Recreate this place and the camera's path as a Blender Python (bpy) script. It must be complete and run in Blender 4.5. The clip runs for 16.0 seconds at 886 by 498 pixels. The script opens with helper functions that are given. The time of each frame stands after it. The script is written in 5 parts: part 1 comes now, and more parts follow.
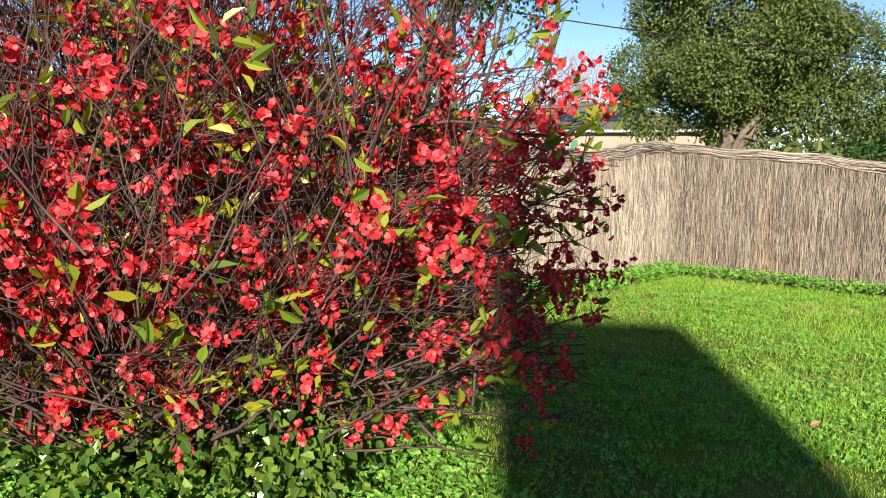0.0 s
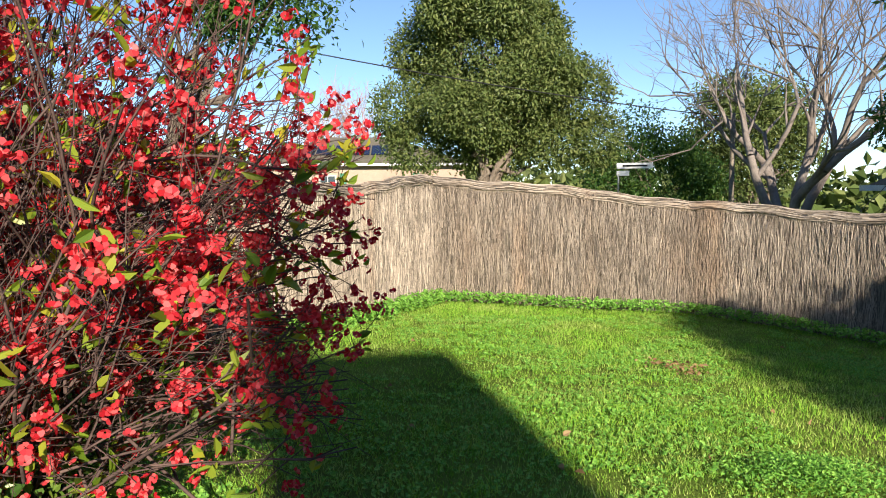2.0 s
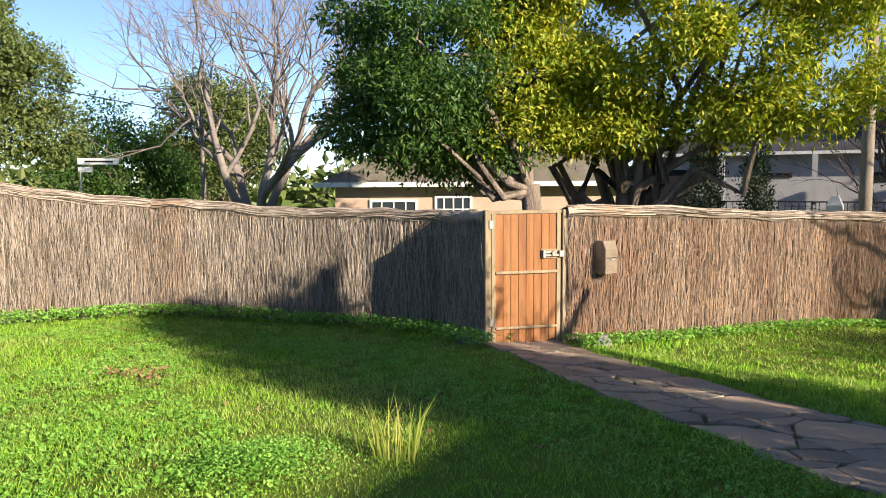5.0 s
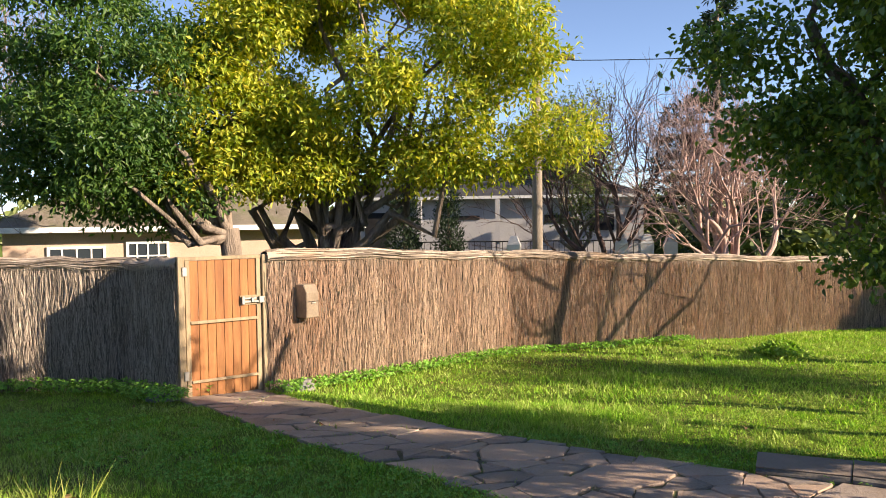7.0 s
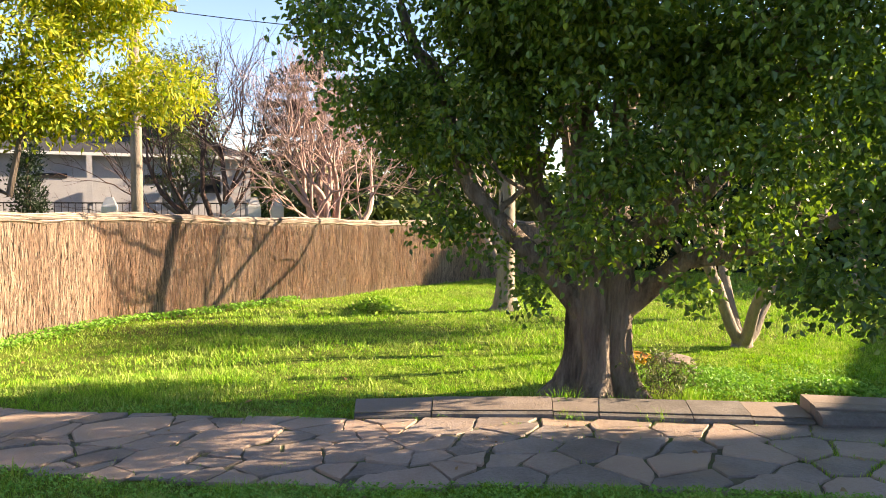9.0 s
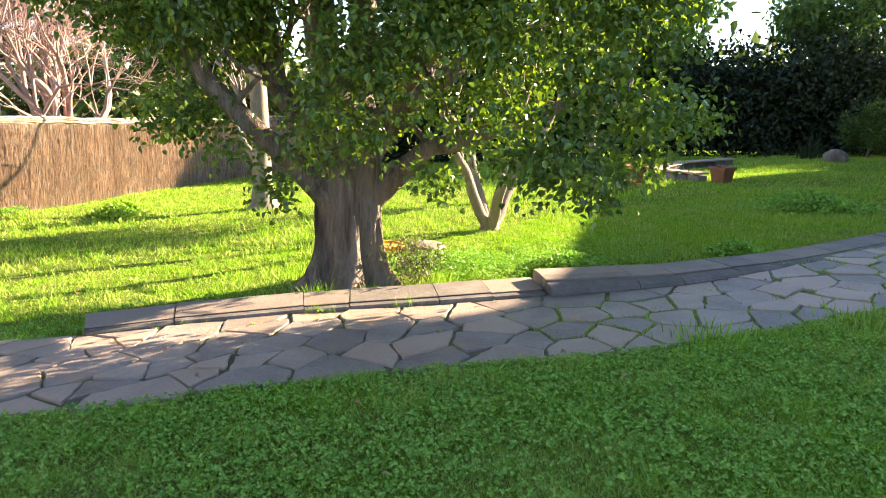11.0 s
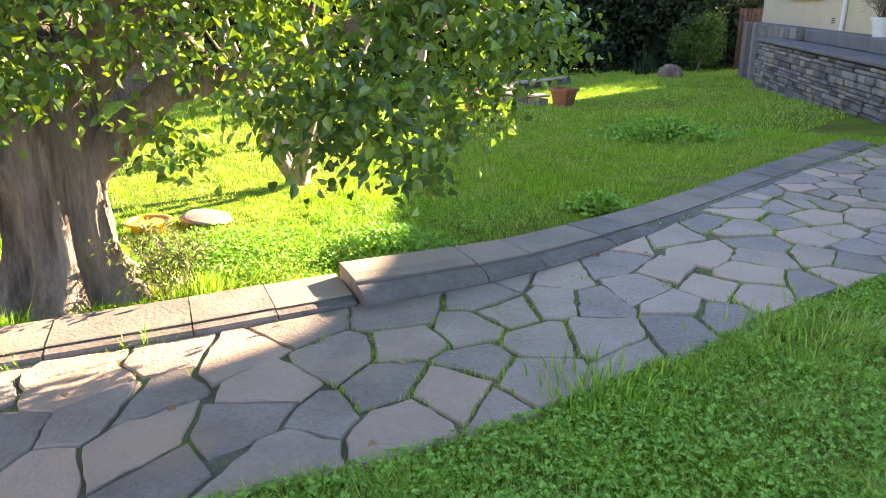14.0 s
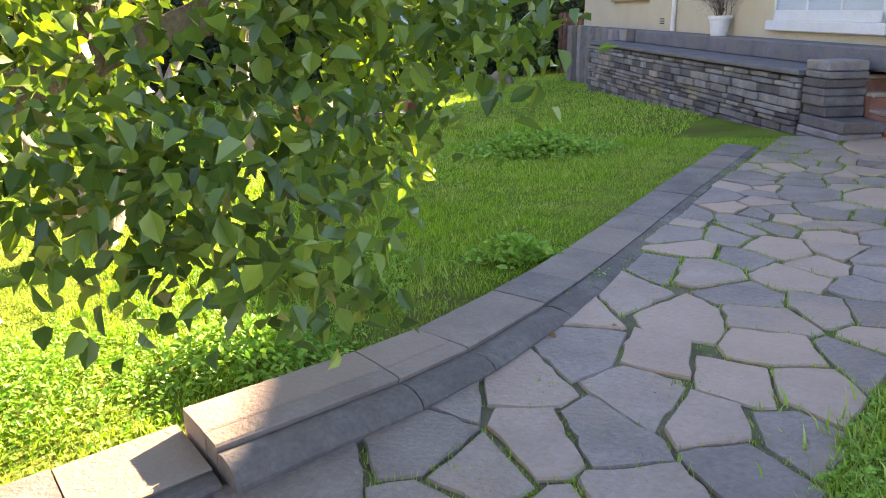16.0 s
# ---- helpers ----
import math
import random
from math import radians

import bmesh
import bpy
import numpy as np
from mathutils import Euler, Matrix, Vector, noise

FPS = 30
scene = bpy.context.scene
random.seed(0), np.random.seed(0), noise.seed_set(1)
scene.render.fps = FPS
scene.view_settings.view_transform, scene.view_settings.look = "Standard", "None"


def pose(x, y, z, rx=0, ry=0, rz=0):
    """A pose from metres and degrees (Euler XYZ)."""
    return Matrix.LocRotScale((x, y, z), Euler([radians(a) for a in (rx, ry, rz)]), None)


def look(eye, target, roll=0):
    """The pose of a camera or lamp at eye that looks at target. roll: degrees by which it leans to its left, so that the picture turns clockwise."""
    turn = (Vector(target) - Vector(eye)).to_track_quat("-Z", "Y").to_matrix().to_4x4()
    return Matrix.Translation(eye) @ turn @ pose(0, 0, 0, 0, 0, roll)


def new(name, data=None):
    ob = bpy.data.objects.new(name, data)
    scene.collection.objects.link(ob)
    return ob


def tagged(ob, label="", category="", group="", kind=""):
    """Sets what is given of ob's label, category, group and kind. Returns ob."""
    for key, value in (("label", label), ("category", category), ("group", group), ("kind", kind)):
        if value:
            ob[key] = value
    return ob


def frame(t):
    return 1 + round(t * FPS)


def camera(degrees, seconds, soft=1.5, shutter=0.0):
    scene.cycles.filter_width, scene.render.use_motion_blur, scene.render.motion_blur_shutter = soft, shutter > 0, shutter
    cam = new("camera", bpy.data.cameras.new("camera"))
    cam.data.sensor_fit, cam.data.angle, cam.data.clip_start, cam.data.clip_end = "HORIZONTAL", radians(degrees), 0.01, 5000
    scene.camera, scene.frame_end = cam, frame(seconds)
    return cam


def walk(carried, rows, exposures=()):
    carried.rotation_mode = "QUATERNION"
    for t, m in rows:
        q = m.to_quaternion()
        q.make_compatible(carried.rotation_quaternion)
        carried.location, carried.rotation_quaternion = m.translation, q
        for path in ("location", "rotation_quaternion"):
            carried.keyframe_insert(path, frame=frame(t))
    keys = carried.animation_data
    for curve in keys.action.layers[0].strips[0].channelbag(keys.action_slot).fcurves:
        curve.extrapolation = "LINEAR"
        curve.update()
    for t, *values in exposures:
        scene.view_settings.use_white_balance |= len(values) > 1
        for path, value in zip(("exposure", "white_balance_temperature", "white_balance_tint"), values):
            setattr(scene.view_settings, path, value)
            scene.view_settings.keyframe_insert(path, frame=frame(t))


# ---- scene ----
cam = camera(61.2, 16.0, 1.0)
METRES, EYE, TILT, LEAN, TURN = 5.298, 1.6, 0.0, 0.0, 0.0
ROWS = [
    (0.0, 0.0, 0.0, 0.0, 0.03, -7.16, -0.27),
    (0.5, 0.0025, 0.0022, -0.0006, -3.09, -7.1, -0.27),
    (1.0, 0.0047, 0.0045, -0.0009, -6.95, -6.8, -0.14),
    (1.5, 0.0084, 0.0066, -0.0009, -11.73, -5.98, 0.06),
    (2.0, 0.0136, 0.0052, 0.0007, -17.27, -4.65, 0.35),
    (2.5, 0.0237, 0.0069, 0.0065, -23.2, -3.29, 0.52),
    (3.0, 0.0282, 0.0062, 0.0064, -29.32, -2.96, 0.6),
    (3.5, 0.03, 0.0047, 0.005, -35.74, -3.55, 0.6),
    (4.0, 0.0396, 0.0021, 0.0031, -42.49, -4.75, 0.51),
    (4.5, 0.0604, -0.0047, 0.003, -49.35, -5.54, 0.44),
    (7.0, 0.1006, -0.0336, 0.0064, -77.13, -2.11, 0.74),
    (7.5, 0.0973, -0.0306, 0.0043, -84.91, -3.6, 0.38),
    (8.0, 0.0996, -0.0338, 0.0041, -92.68, -4.6, -0.12),
    (8.5, 0.097, -0.0347, 0.0063, -100.0, -4.84, -0.53),
    (9.0, 0.0974, -0.0325, 0.0055, -106.48, -4.85, -0.88),
    (9.5, 0.0946, -0.0378, 0.0039, -111.67, -5.44, -1.12),
    (10.0, 0.0893, -0.0454, 0.002, -115.71, -7.11, -0.99),
    (12.5, 0.221, -0.2247, -0.0197, -131.27, -18.3, -0.3),
    (13.0, 0.2779, -0.289, -0.0228, -129.19, -17.88, -0.96),
    (13.5, 0.3309, -0.3521, -0.0241, -130.22, -19.07, -0.55),
    (14.0, 0.3995, -0.4105, -0.0172, -136.36, -18.48, -0.1),
    (14.5, 0.4691, -0.4663, -0.0227, -135.34, -16.34, 1.08),
    (15.0, 0.5374, -0.5113, -0.0276, -135.99, -15.85, 1.36),
    (15.5, 0.6168, -0.5552, -0.0328, -143.46, -16.61, 0.6),
    (16.0, 0.6799, -0.6218, -0.0407, -150.54, -17.75, 0.9),
]
EXPOSURES = [(0.0, 0.85, 6800, 9), (3.5, 0.88, 7000, 11), (4.5, 1.05, 7100, 12), (7.0, 1.35, 7900, 18), (8.5, 1.85, 8700, 20), (10.0, 2.35, 8800, 19), (12.3, 3.05, 8700, 18), (16.0, 3.32, 9500, 28)]
# exposure rows are the camera's own brightening on the way
walk(cam, [(t, pose(0, 0, EYE, TILT, LEAN, TURN) @ pose(METRES * x, METRES * y, METRES * z, 90 + pitch, roll, yaw)) for t, x, y, z, yaw, pitch, roll in ROWS],
     EXPOSURES)

# ---- world and sun ----
ELEV = radians(21.0)
world = bpy.data.worlds.new("sky")
scene.world = world
world.use_nodes = True
wn = world.node_tree
sky = wn.nodes.new("ShaderNodeTexSky")
sky.sky_type, sky.sun_disc = "NISHITA", False
sky.sun_elevation, sky.sun_rotation = ELEV, radians(180 + 4.5)
sky.altitude, sky.air_density, sky.dust_density, sky.ozone_density = 1500, 0.75, 0.0, 3.5
wn.links.new(sky.outputs[0], wn.nodes["Background"].inputs[0])
wn.nodes["Background"].inputs[1].default_value = 0.11
lamp = bpy.data.lights.new("sun", "SUN")
lamp.energy, lamp.angle, lamp.color = 5.0, radians(0.6), (1.0, 0.93, 0.80)
sun = new("sun", lamp)
sun.matrix_world = look((0, 0, 30), (0.078 * 30, 30, 30 - 30 * math.tan(ELEV)))


# ---- small tools ----
def mat(name, rough=0.8, metal=0.0, spec=0.4):
    m = bpy.data.materials.new(name)
    m.use_nodes = True
    b = m.node_tree.nodes["Principled BSDF"]
    b.inputs["Roughness"].default_value = rough
    b.inputs["Metallic"].default_value = metal
    b.inputs["Specular IOR Level"].default_value = spec
    return m, m.node_tree, b


def ramp(nt, src, stops):
    r = nt.nodes.new("ShaderNodeValToRGB")
    els = r.color_ramp.elements
    while len(els) < len(stops):
        els.new(0.5)
    for e, (p, c) in zip(els, stops):
        e.position, e.color = p, (*c, 1)
    nt.links.new(src, r.inputs[0])
    return r.outputs[0]


def noise_of(nt, scale, detail=6, stretch=(1, 1, 1), rough=0.6):
    tc, mp, n = nt.nodes.new("ShaderNodeTexCoord"), nt.nodes.new("ShaderNodeMapping"), nt.nodes.new("ShaderNodeTexNoise")
    mp.inputs["Scale"].default_value = stretch
    n.inputs["Scale"].default_value, n.inputs["Detail"].default_value, n.inputs["Roughness"].default_value = scale, detail, rough
    nt.links.new(tc.outputs["Object"], mp.inputs[0])
    nt.links.new(mp.outputs[0], n.inputs["Vector"])
    return n.outputs["Fac"]


def mix(nt, a, b, fac, how="MIX"):
    m = nt.nodes.new("ShaderNodeMix")
    m.data_type, m.blend_type = "RGBA", how
    for sock, v in ((m.inputs[0], fac), (m.inputs[6], a), (m.inputs[7], b)):
        if isinstance(v, (int, float)):
            sock.default_value = v
        elif isinstance(v, tuple):
            sock.default_value = (*v, 1)
        else:
            nt.links.new(v, sock)
    return m.outputs[2]


def bump(nt, b, height, strength=0.5, dist=0.01):
    k = nt.nodes.new("ShaderNodeBump")
    k.inputs["Strength"].default_value, k.inputs["Distance"].default_value = strength, dist
    nt.links.new(height, k.inputs["Height"])
    nt.links.new(k.outputs[0], b.inputs["Normal"])


def surface(name, c1, c2, scale=6, fine=60, rough=0.85, stretch=(1, 1, 1), c3=None, bumps=0.5, dist=0.01, per_object=0.0, spec=0.3, per_island=0.0, warm=None):
    """Two scales of variation over c1..c2, with stains of c3."""
    m, nt, b = mat(name, rough, 0, spec)
    big, small = noise_of(nt, scale, 5, stretch), noise_of(nt, fine, 6, stretch)
    col = ramp(nt, big, [(0.3, c1), (0.7, c2)])
    g = ramp(nt, small, [(0.25, (0.55, 0.55, 0.55)), (0.75, (1.0, 1.0, 1.0))])
    col = mix(nt, col, g, 0.75, "MULTIPLY")
    if c3:
        st = noise_of(nt, scale * 0.45, 8, stretch, 0.7)
        f = ramp(nt, st, [(0.52, (0, 0, 0)), (0.68, (1, 1, 1))])
        col = mix(nt, col, c3, f)
    if warm:
        wi = nt.nodes.new("ShaderNodeObjectInfo")
        col = mix(nt, col, warm, ramp(nt, wi.outputs["Random"], [(0.35, (0, 0, 0)), (0.9, (0.65, 0.65, 0.65))]))
    for on, node, sock in ((per_object, "ShaderNodeObjectInfo", "Random"), (per_island, "ShaderNodeNewGeometry", "Random Per Island")):
        if on:
            oi = nt.nodes.new(node)
            v = ramp(nt, oi.outputs[sock], [(0.0, (1 - on,) * 3), (1.0, (1 + on * 0.6,) * 3)])
            col = mix(nt, col, v, 1.0, "MULTIPLY")
    nt.links.new(col, b.inputs["Base Color"])
    bump(nt, b, small, bumps, dist)
    return m


def leafy(name, cols, trans=0.45, rough=0.4, spec=0.5, patch=0.0, patch_cols=None):
    """Leaf or petal: varied from piece to piece, lets light through."""
    m, nt, b = mat(name, rough, 0, spec)
    geo = nt.nodes.new("ShaderNodeNewGeometry")
    n = len(cols)
    col = ramp(nt, geo.outputs["Random Per Island"], [(i / max(1, n - 1), c) for i, c in enumerate(cols)])
    if patch_cols:
        f = ramp(nt, noise_of(nt, patch, 4), [(0.42, (0, 0, 0)), (0.6, (1, 1, 1))])
        col2 = ramp(nt, geo.outputs["Random Per Island"], [(i / max(1, len(patch_cols) - 1), c) for i, c in enumerate(patch_cols)])
        col = mix(nt, col, col2, f)
    nt.links.new(col, b.inputs["Base Color"])
    tr, ad = nt.nodes.new("ShaderNodeBsdfTranslucent"), nt.nodes.new("ShaderNodeMixShader")
    bright = nt.nodes.new("ShaderNodeHueSaturation")
    bright.inputs["Value"].default_value, bright.inputs["Saturation"].default_value = 1.2, 1.1
    nt.links.new(col, bright.inputs["Color"])
    nt.links.new(bright.outputs[0], tr.inputs[0])
    ad.inputs[0].default_value = trans
    nt.links.new(b.outputs[0], ad.inputs[1])
    nt.links.new(tr.outputs[0], ad.inputs[2])
    nt.links.new(ad.outputs[0], nt.nodes["Material Output"].inputs[0])
    return m


def mesh_np(name, verts, tris, material, smooth=False):
    me = bpy.data.meshes.new(name)
    verts, tris = np.asarray(verts, np.float32), np.asarray(tris, np.int32)
    k = tris.shape[1]
    me.vertices.add(len(verts)), me.loops.add(tris.size), me.polygons.add(len(tris))
    me.vertices.foreach_set("co", verts.ravel())
    me.loops.foreach_set("vertex_index", tris.ravel())
    me.polygons.foreach_set("loop_start", np.arange(0, tris.size, k, dtype=np.int32))
    me.polygons.foreach_set("use_smooth", np.full(len(tris), smooth))
    me.update(calc_edges=True)
    me.materials.append(material)
    return me


def thing(name, at, label, category, group="", kind=""):
    e = new(name)
    e.location = at
    e.empty_display_size = 0.1
    return tagged(e, label, category, group, kind)


def hang(ob, parent):
    """Parent ob, whose mesh is in world metres, keeping it in place."""
    ob.parent = parent
    if not parent.parent:
        ob.matrix_parent_inverse = Matrix.Translation(-Vector(parent.location))
    return ob


def part(name, bm, material, parent=None, label="", smooth=False):
    if isinstance(bm, bpy.types.Mesh):
        me = bm
    else:
        bmesh.ops.recalc_face_normals(bm, faces=bm.faces)
        me = bpy.data.meshes.new(name)
        bm.to_mesh(me)
        bm.free()
        me.materials.append(material)
        for p in me.polygons:
            p.use_smooth = smooth
    ob = new(name, me)
    if parent:
        hang(ob, parent)
    if label:
        tagged(ob, label)
    return ob


def box(bm, lo, hi, m=None, bevel=0.0):
    """A box from lo to hi, turned by m."""
    made = bmesh.ops.create_cube(bm, size=1.0, matrix=Matrix.Translation([(a + b) / 2 for a, b in zip(lo, hi)]) @ Matrix.Diagonal([abs(b - a) for a, b in zip(lo, hi)] + [1]))
    vs = made["verts"]
    if bevel:
        es = list({e for v in vs for e in v.link_edges})
        vs = list({v for f in bmesh.ops.bevel(bm, geom=es, offset=bevel, segments=1, affect="EDGES")["faces"] for v in f.verts} | {v for v in vs if v.is_valid})
    if m:
        bmesh.ops.transform(bm, matrix=m, verts=vs)
    return vs


def boxes(m, *pairs, bevel=0.0):
    bm = bmesh.new()
    for lo, hi in pairs:
        box(bm, lo, hi, m, bevel)
    return bm


class Tubes:
    """Many tapered tubes gathered into one mesh."""

    def __init__(self):
        self.v, self.f, self.n = [], [], 0

    def add(self, pts, radii, sides=6, rough=0.0, rng=None):
        pts = np.asarray(pts, float)
        k = len(pts)
        tang = np.gradient(pts, axis=0)
        tang /= np.linalg.norm(tang, axis=1)[:, None] + 1e-9
        ref = np.array([0.0, 0, 1]) if abs(tang[0][2]) < 0.8 else np.array([1.0, 0, 0])
        a = np.cross(tang, ref)
        a /= np.linalg.norm(a, axis=1)[:, None] + 1e-9
        b = np.cross(tang, a)
        ang = np.arange(sides) * 2 * math.pi / sides
        r = np.asarray(radii, float)[:, None] * np.ones((1, sides))
        if rough and rng is not None:
            r = r * (1 + rough * rng.standard_normal((1, sides))) * (1 + 0.4 * rough * rng.standard_normal((k, sides)))
        ring = pts[:, None, :] + r[:, :, None] * (np.cos(ang)[None, :, None] * a[:, None, :] + np.sin(ang)[None, :, None] * b[:, None, :])
        self.v.append(ring.reshape(-1, 3))
        i, j = np.meshgrid(np.arange(k - 1), np.arange(sides), indexing="ij")
        j2 = (j + 1) % sides
        q = np.stack([i * sides + j, i * sides + j2, (i + 1) * sides + j2, (i + 1) * sides + j], -1).reshape(-1, 4)
        self.f.append(q + self.n)
        self.n += k * sides

    def mesh(self, name, material, smooth=True):
        return mesh_np(name, np.concatenate(self.v), np.concatenate(self.f), material, smooth)


def unit(v):
    return v / (np.linalg.norm(v, axis=-1, keepdims=True) + 1e-9)


def leaves_mesh(name, at, along, face, length, width, material, fold=0.25):
    """One folded, pointed leaf of six corners per row."""
    n = len(at)
    along, face = unit(along), unit(face)
    side = unit(np.cross(along, face))
    face = np.cross(side, along)
    L, W = np.broadcast_to(length, (n,))[:, None], np.broadcast_to(width, (n,))[:, None]
    e = face * W * fold
    v = np.stack([at, at + along * L * 0.28 + side * W * 0.43 + e, at + along * L * 0.62 + side * W * 0.40 + e - face * L * 0.04, at + along * L - face * L * 0.12,
                  at + along * L * 0.62 - side * W * 0.40 + e - face * L * 0.04, at + along * L * 0.28 - side * W * 0.43 + e], 1).reshape(-1, 3)
    o = np.arange(n)[:, None] * 6
    return mesh_np(name, v, np.concatenate([o + np.array([[0, 1, 2, 3]]), o + np.array([[0, 3, 4, 5]])]), material)


def cheap_leaves(name, at, along, face, length, width, material):
    """A kite of two triangles per leaf, bent at the middle rib."""
    n = len(at)
    along, face = unit(along), unit(face)
    side = unit(np.cross(along, face))
    face = np.cross(side, along)
    L, W = np.broadcast_to(length, (n,))[:, None], np.broadcast_to(width, (n,))[:, None]
    v = np.stack([at, at + along * L * 0.45 + side * W * 0.5 + face * W * 0.2, at + along * L, at + along * L * 0.45 - side * W * 0.5 + face * W * 0.2], 1).reshape(-1, 3)
    o = np.arange(n)[:, None] * 4
    return mesh_np(name, v, np.concatenate([o + np.array([[0, 1, 2]]), o + np.array([[0, 2, 3]])]), material)


def petals_mesh(name, at, along, face, length, width, material):
    """A rounded petal of five corners per row."""
    n = len(at)
    along, face = unit(along), unit(face)
    side = unit(np.cross(along, face))
    L, W = np.broadcast_to(length, (n,))[:, None], np.broadcast_to(width, (n,))[:, None]
    v = np.stack([at, at + along * L * 0.55 + side * W * 0.5, at + along * L * 0.98 + side * W * 0.27, at + along * L - side * W * 0.27, at + along * L * 0.55 - side * W * 0.5], 1).reshape(-1, 3)
    return mesh_np(name, v, np.arange(n)[:, None] * 5 + np.array([[0, 1, 2, 3, 4]]), material)


def clumps(rng, blobs, per_m2, clump=0.35):
    """Sprig centres over the skins of ellipsoids (cx, cy, cz, rx, ry, rz), with their outward way."""
    pts, out = [], []
    for cx, cy, cz, rx, ry, rz in blobs:
        area = 4 * math.pi * ((rx * ry) ** 1.6 / 3 + (rx * rz) ** 1.6 / 3 + (ry * rz) ** 1.6 / 3) ** (1 / 1.6)
        n = max(6, int(area * per_m2))
        d = unit(rng.standard_normal((n, 3)))
        s = 1 - np.abs(rng.normal(0, 0.13, n)) + rng.normal(0, 0.05, n)
        pts.append(np.array([cx, cy, cz]) + d * np.array([rx, ry, rz]) * s[:, None])
        out.append(unit(d / np.array([rx, ry, rz])))
    return np.concatenate(pts), np.concatenate(out)


def foliage(rng, blobs, per_m2, per_clump, spread, length, width, droop=0.3):
    """Leaves in sprigs: places, ways, facings."""
    c, o = clumps(rng, blobs, per_m2)
    n = len(c) * per_clump
    c, o = np.repeat(c, per_clump, 0), np.repeat(o, per_clump, 0)
    at = c + rng.normal(0, 1, (n, 3)) * spread
    along = o * 0.6 + rng.standard_normal((n, 3)) * 0.8 + np.array([0, 0, -droop])
    face = o * 0.5 + np.array([0, 0, 0.9]) + rng.standard_normal((n, 3)) * 0.55
    return at, along, face, length * rng.uniform(0.6, 1.2, n), width * rng.uniform(0.7, 1.15, n)


def wander(rng, a, b, n=6, sway=0.06):
    """A bent line from a to b."""
    a, b = np.array(a, float), np.array(b, float)
    t = np.linspace(0, 1, n)[:, None]
    d = np.linalg.norm(b - a)
    off = rng.normal(0, sway * d, (n, 3))
    off[0] = off[-1] = 0
    return a + (b - a) * t + off


def grow(tubes, rng, p, way, length, radius, depth, spread=0.6, up=0.25, shrink=0.72, sides=6, kids=(2, 3), tips=None, thin=0.004):
    """Forking limbs; the ends are gathered in tips."""
    way = unit(np.asarray(way, float))
    n = 5 if depth > 1 else 4
    pts = [np.asarray(p, float)]
    w = way
    for _ in range(n - 1):
        w = unit(w + rng.normal(0, 0.13, 3) + np.array([0, 0, up * 0.15]))
        pts.append(pts[-1] + w * length / (n - 1))
    r1 = max(thin, radius * shrink)
    tubes.add(pts, np.linspace(radius, r1 if depth else thin * 0.6, n), max(3, sides))
    if tips is not None:
        tips.append((pts[-1], w))
    if depth == 0:
        return
    for i in range(rng.integers(kids[0], kids[1] + 1)):
        w2 = unit(w + rng.normal(0, spread, 3) + np.array([0, 0, up]))
        start = pts[-1] if i == 0 else pts[rng.integers(max(1, n - 3), n)]
        grow(tubes, rng, start, w2, length * rng.uniform(0.6, 0.9), r1 * (0.95 if i == 0 else 0.7), depth - 1, spread, up, shrink, sides - 1, kids, tips, thin)


def lie(x, y):
    """Height of the ground."""
    x, y = np.asarray(x, float), np.asarray(y, float)
    xx = np.clip(x, -12, 30)
    return -0.068 * xx + 0.03 * np.sin(x * 0.9 + 1) * np.sin(y * 0.7) * (np.abs(x) > 6)


def gz(x, y):
    return float(lie(x, y))
# ---- materials ----
SOIL = surface("lawn soil and turf", (0.13, 0.20, 0.035), (0.23, 0.30, 0.06), 0.8, 45, 0.95, c3=(0.13, 0.12, 0.05), bumps=1.0, dist=0.03, spec=0.0)
GRASS = leafy("grass blades", [(0.10, 0.27, 0.03), (0.19, 0.42, 0.045), (0.29, 0.52, 0.06), (0.42, 0.58, 0.10)], 0.22, 0.6, 0.08, 1.3, [(0.17, 0.33, 0.045), (0.31, 0.47, 0.08), (0.50, 0.56, 0.19)])
CLOVER = leafy("clover leaves", [(0.11, 0.29, 0.045), (0.20, 0.43, 0.07), (0.32, 0.55, 0.11)], 0.25, 0.5, 0.2)
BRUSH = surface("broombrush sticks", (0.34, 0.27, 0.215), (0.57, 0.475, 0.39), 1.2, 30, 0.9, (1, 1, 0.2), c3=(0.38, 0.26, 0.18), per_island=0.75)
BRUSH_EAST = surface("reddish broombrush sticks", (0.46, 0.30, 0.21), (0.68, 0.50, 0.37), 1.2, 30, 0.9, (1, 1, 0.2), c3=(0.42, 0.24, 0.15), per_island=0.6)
# Fence core, darker than its sticks: shade between them is put into the colour.
BRUSH_BACK = surface("packed brush in gap shade", (0.13, 0.10, 0.075), (0.24, 0.19, 0.15), 3, 60, 0.95, (1, 1, 0.1))
STONE = surface("slate flagstone", (0.32, 0.258, 0.212), (0.49, 0.40, 0.335), 2.5, 35, 0.55, c3=(0.43, 0.305, 0.215), per_object=0.34, warm=(0.40, 0.265, 0.18), bumps=0.9, dist=0.014)
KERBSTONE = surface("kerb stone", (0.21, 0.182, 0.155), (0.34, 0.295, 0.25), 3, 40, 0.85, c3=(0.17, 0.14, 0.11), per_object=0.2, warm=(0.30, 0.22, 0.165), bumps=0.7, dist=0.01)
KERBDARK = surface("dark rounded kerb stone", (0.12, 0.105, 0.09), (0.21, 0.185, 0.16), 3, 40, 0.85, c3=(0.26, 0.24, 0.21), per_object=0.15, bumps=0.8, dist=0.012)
JOINT = surface("sandy joint", (0.10, 0.095, 0.05), (0.22, 0.20, 0.12), 5, 80, 0.95, c3=(0.11, 0.20, 0.035))
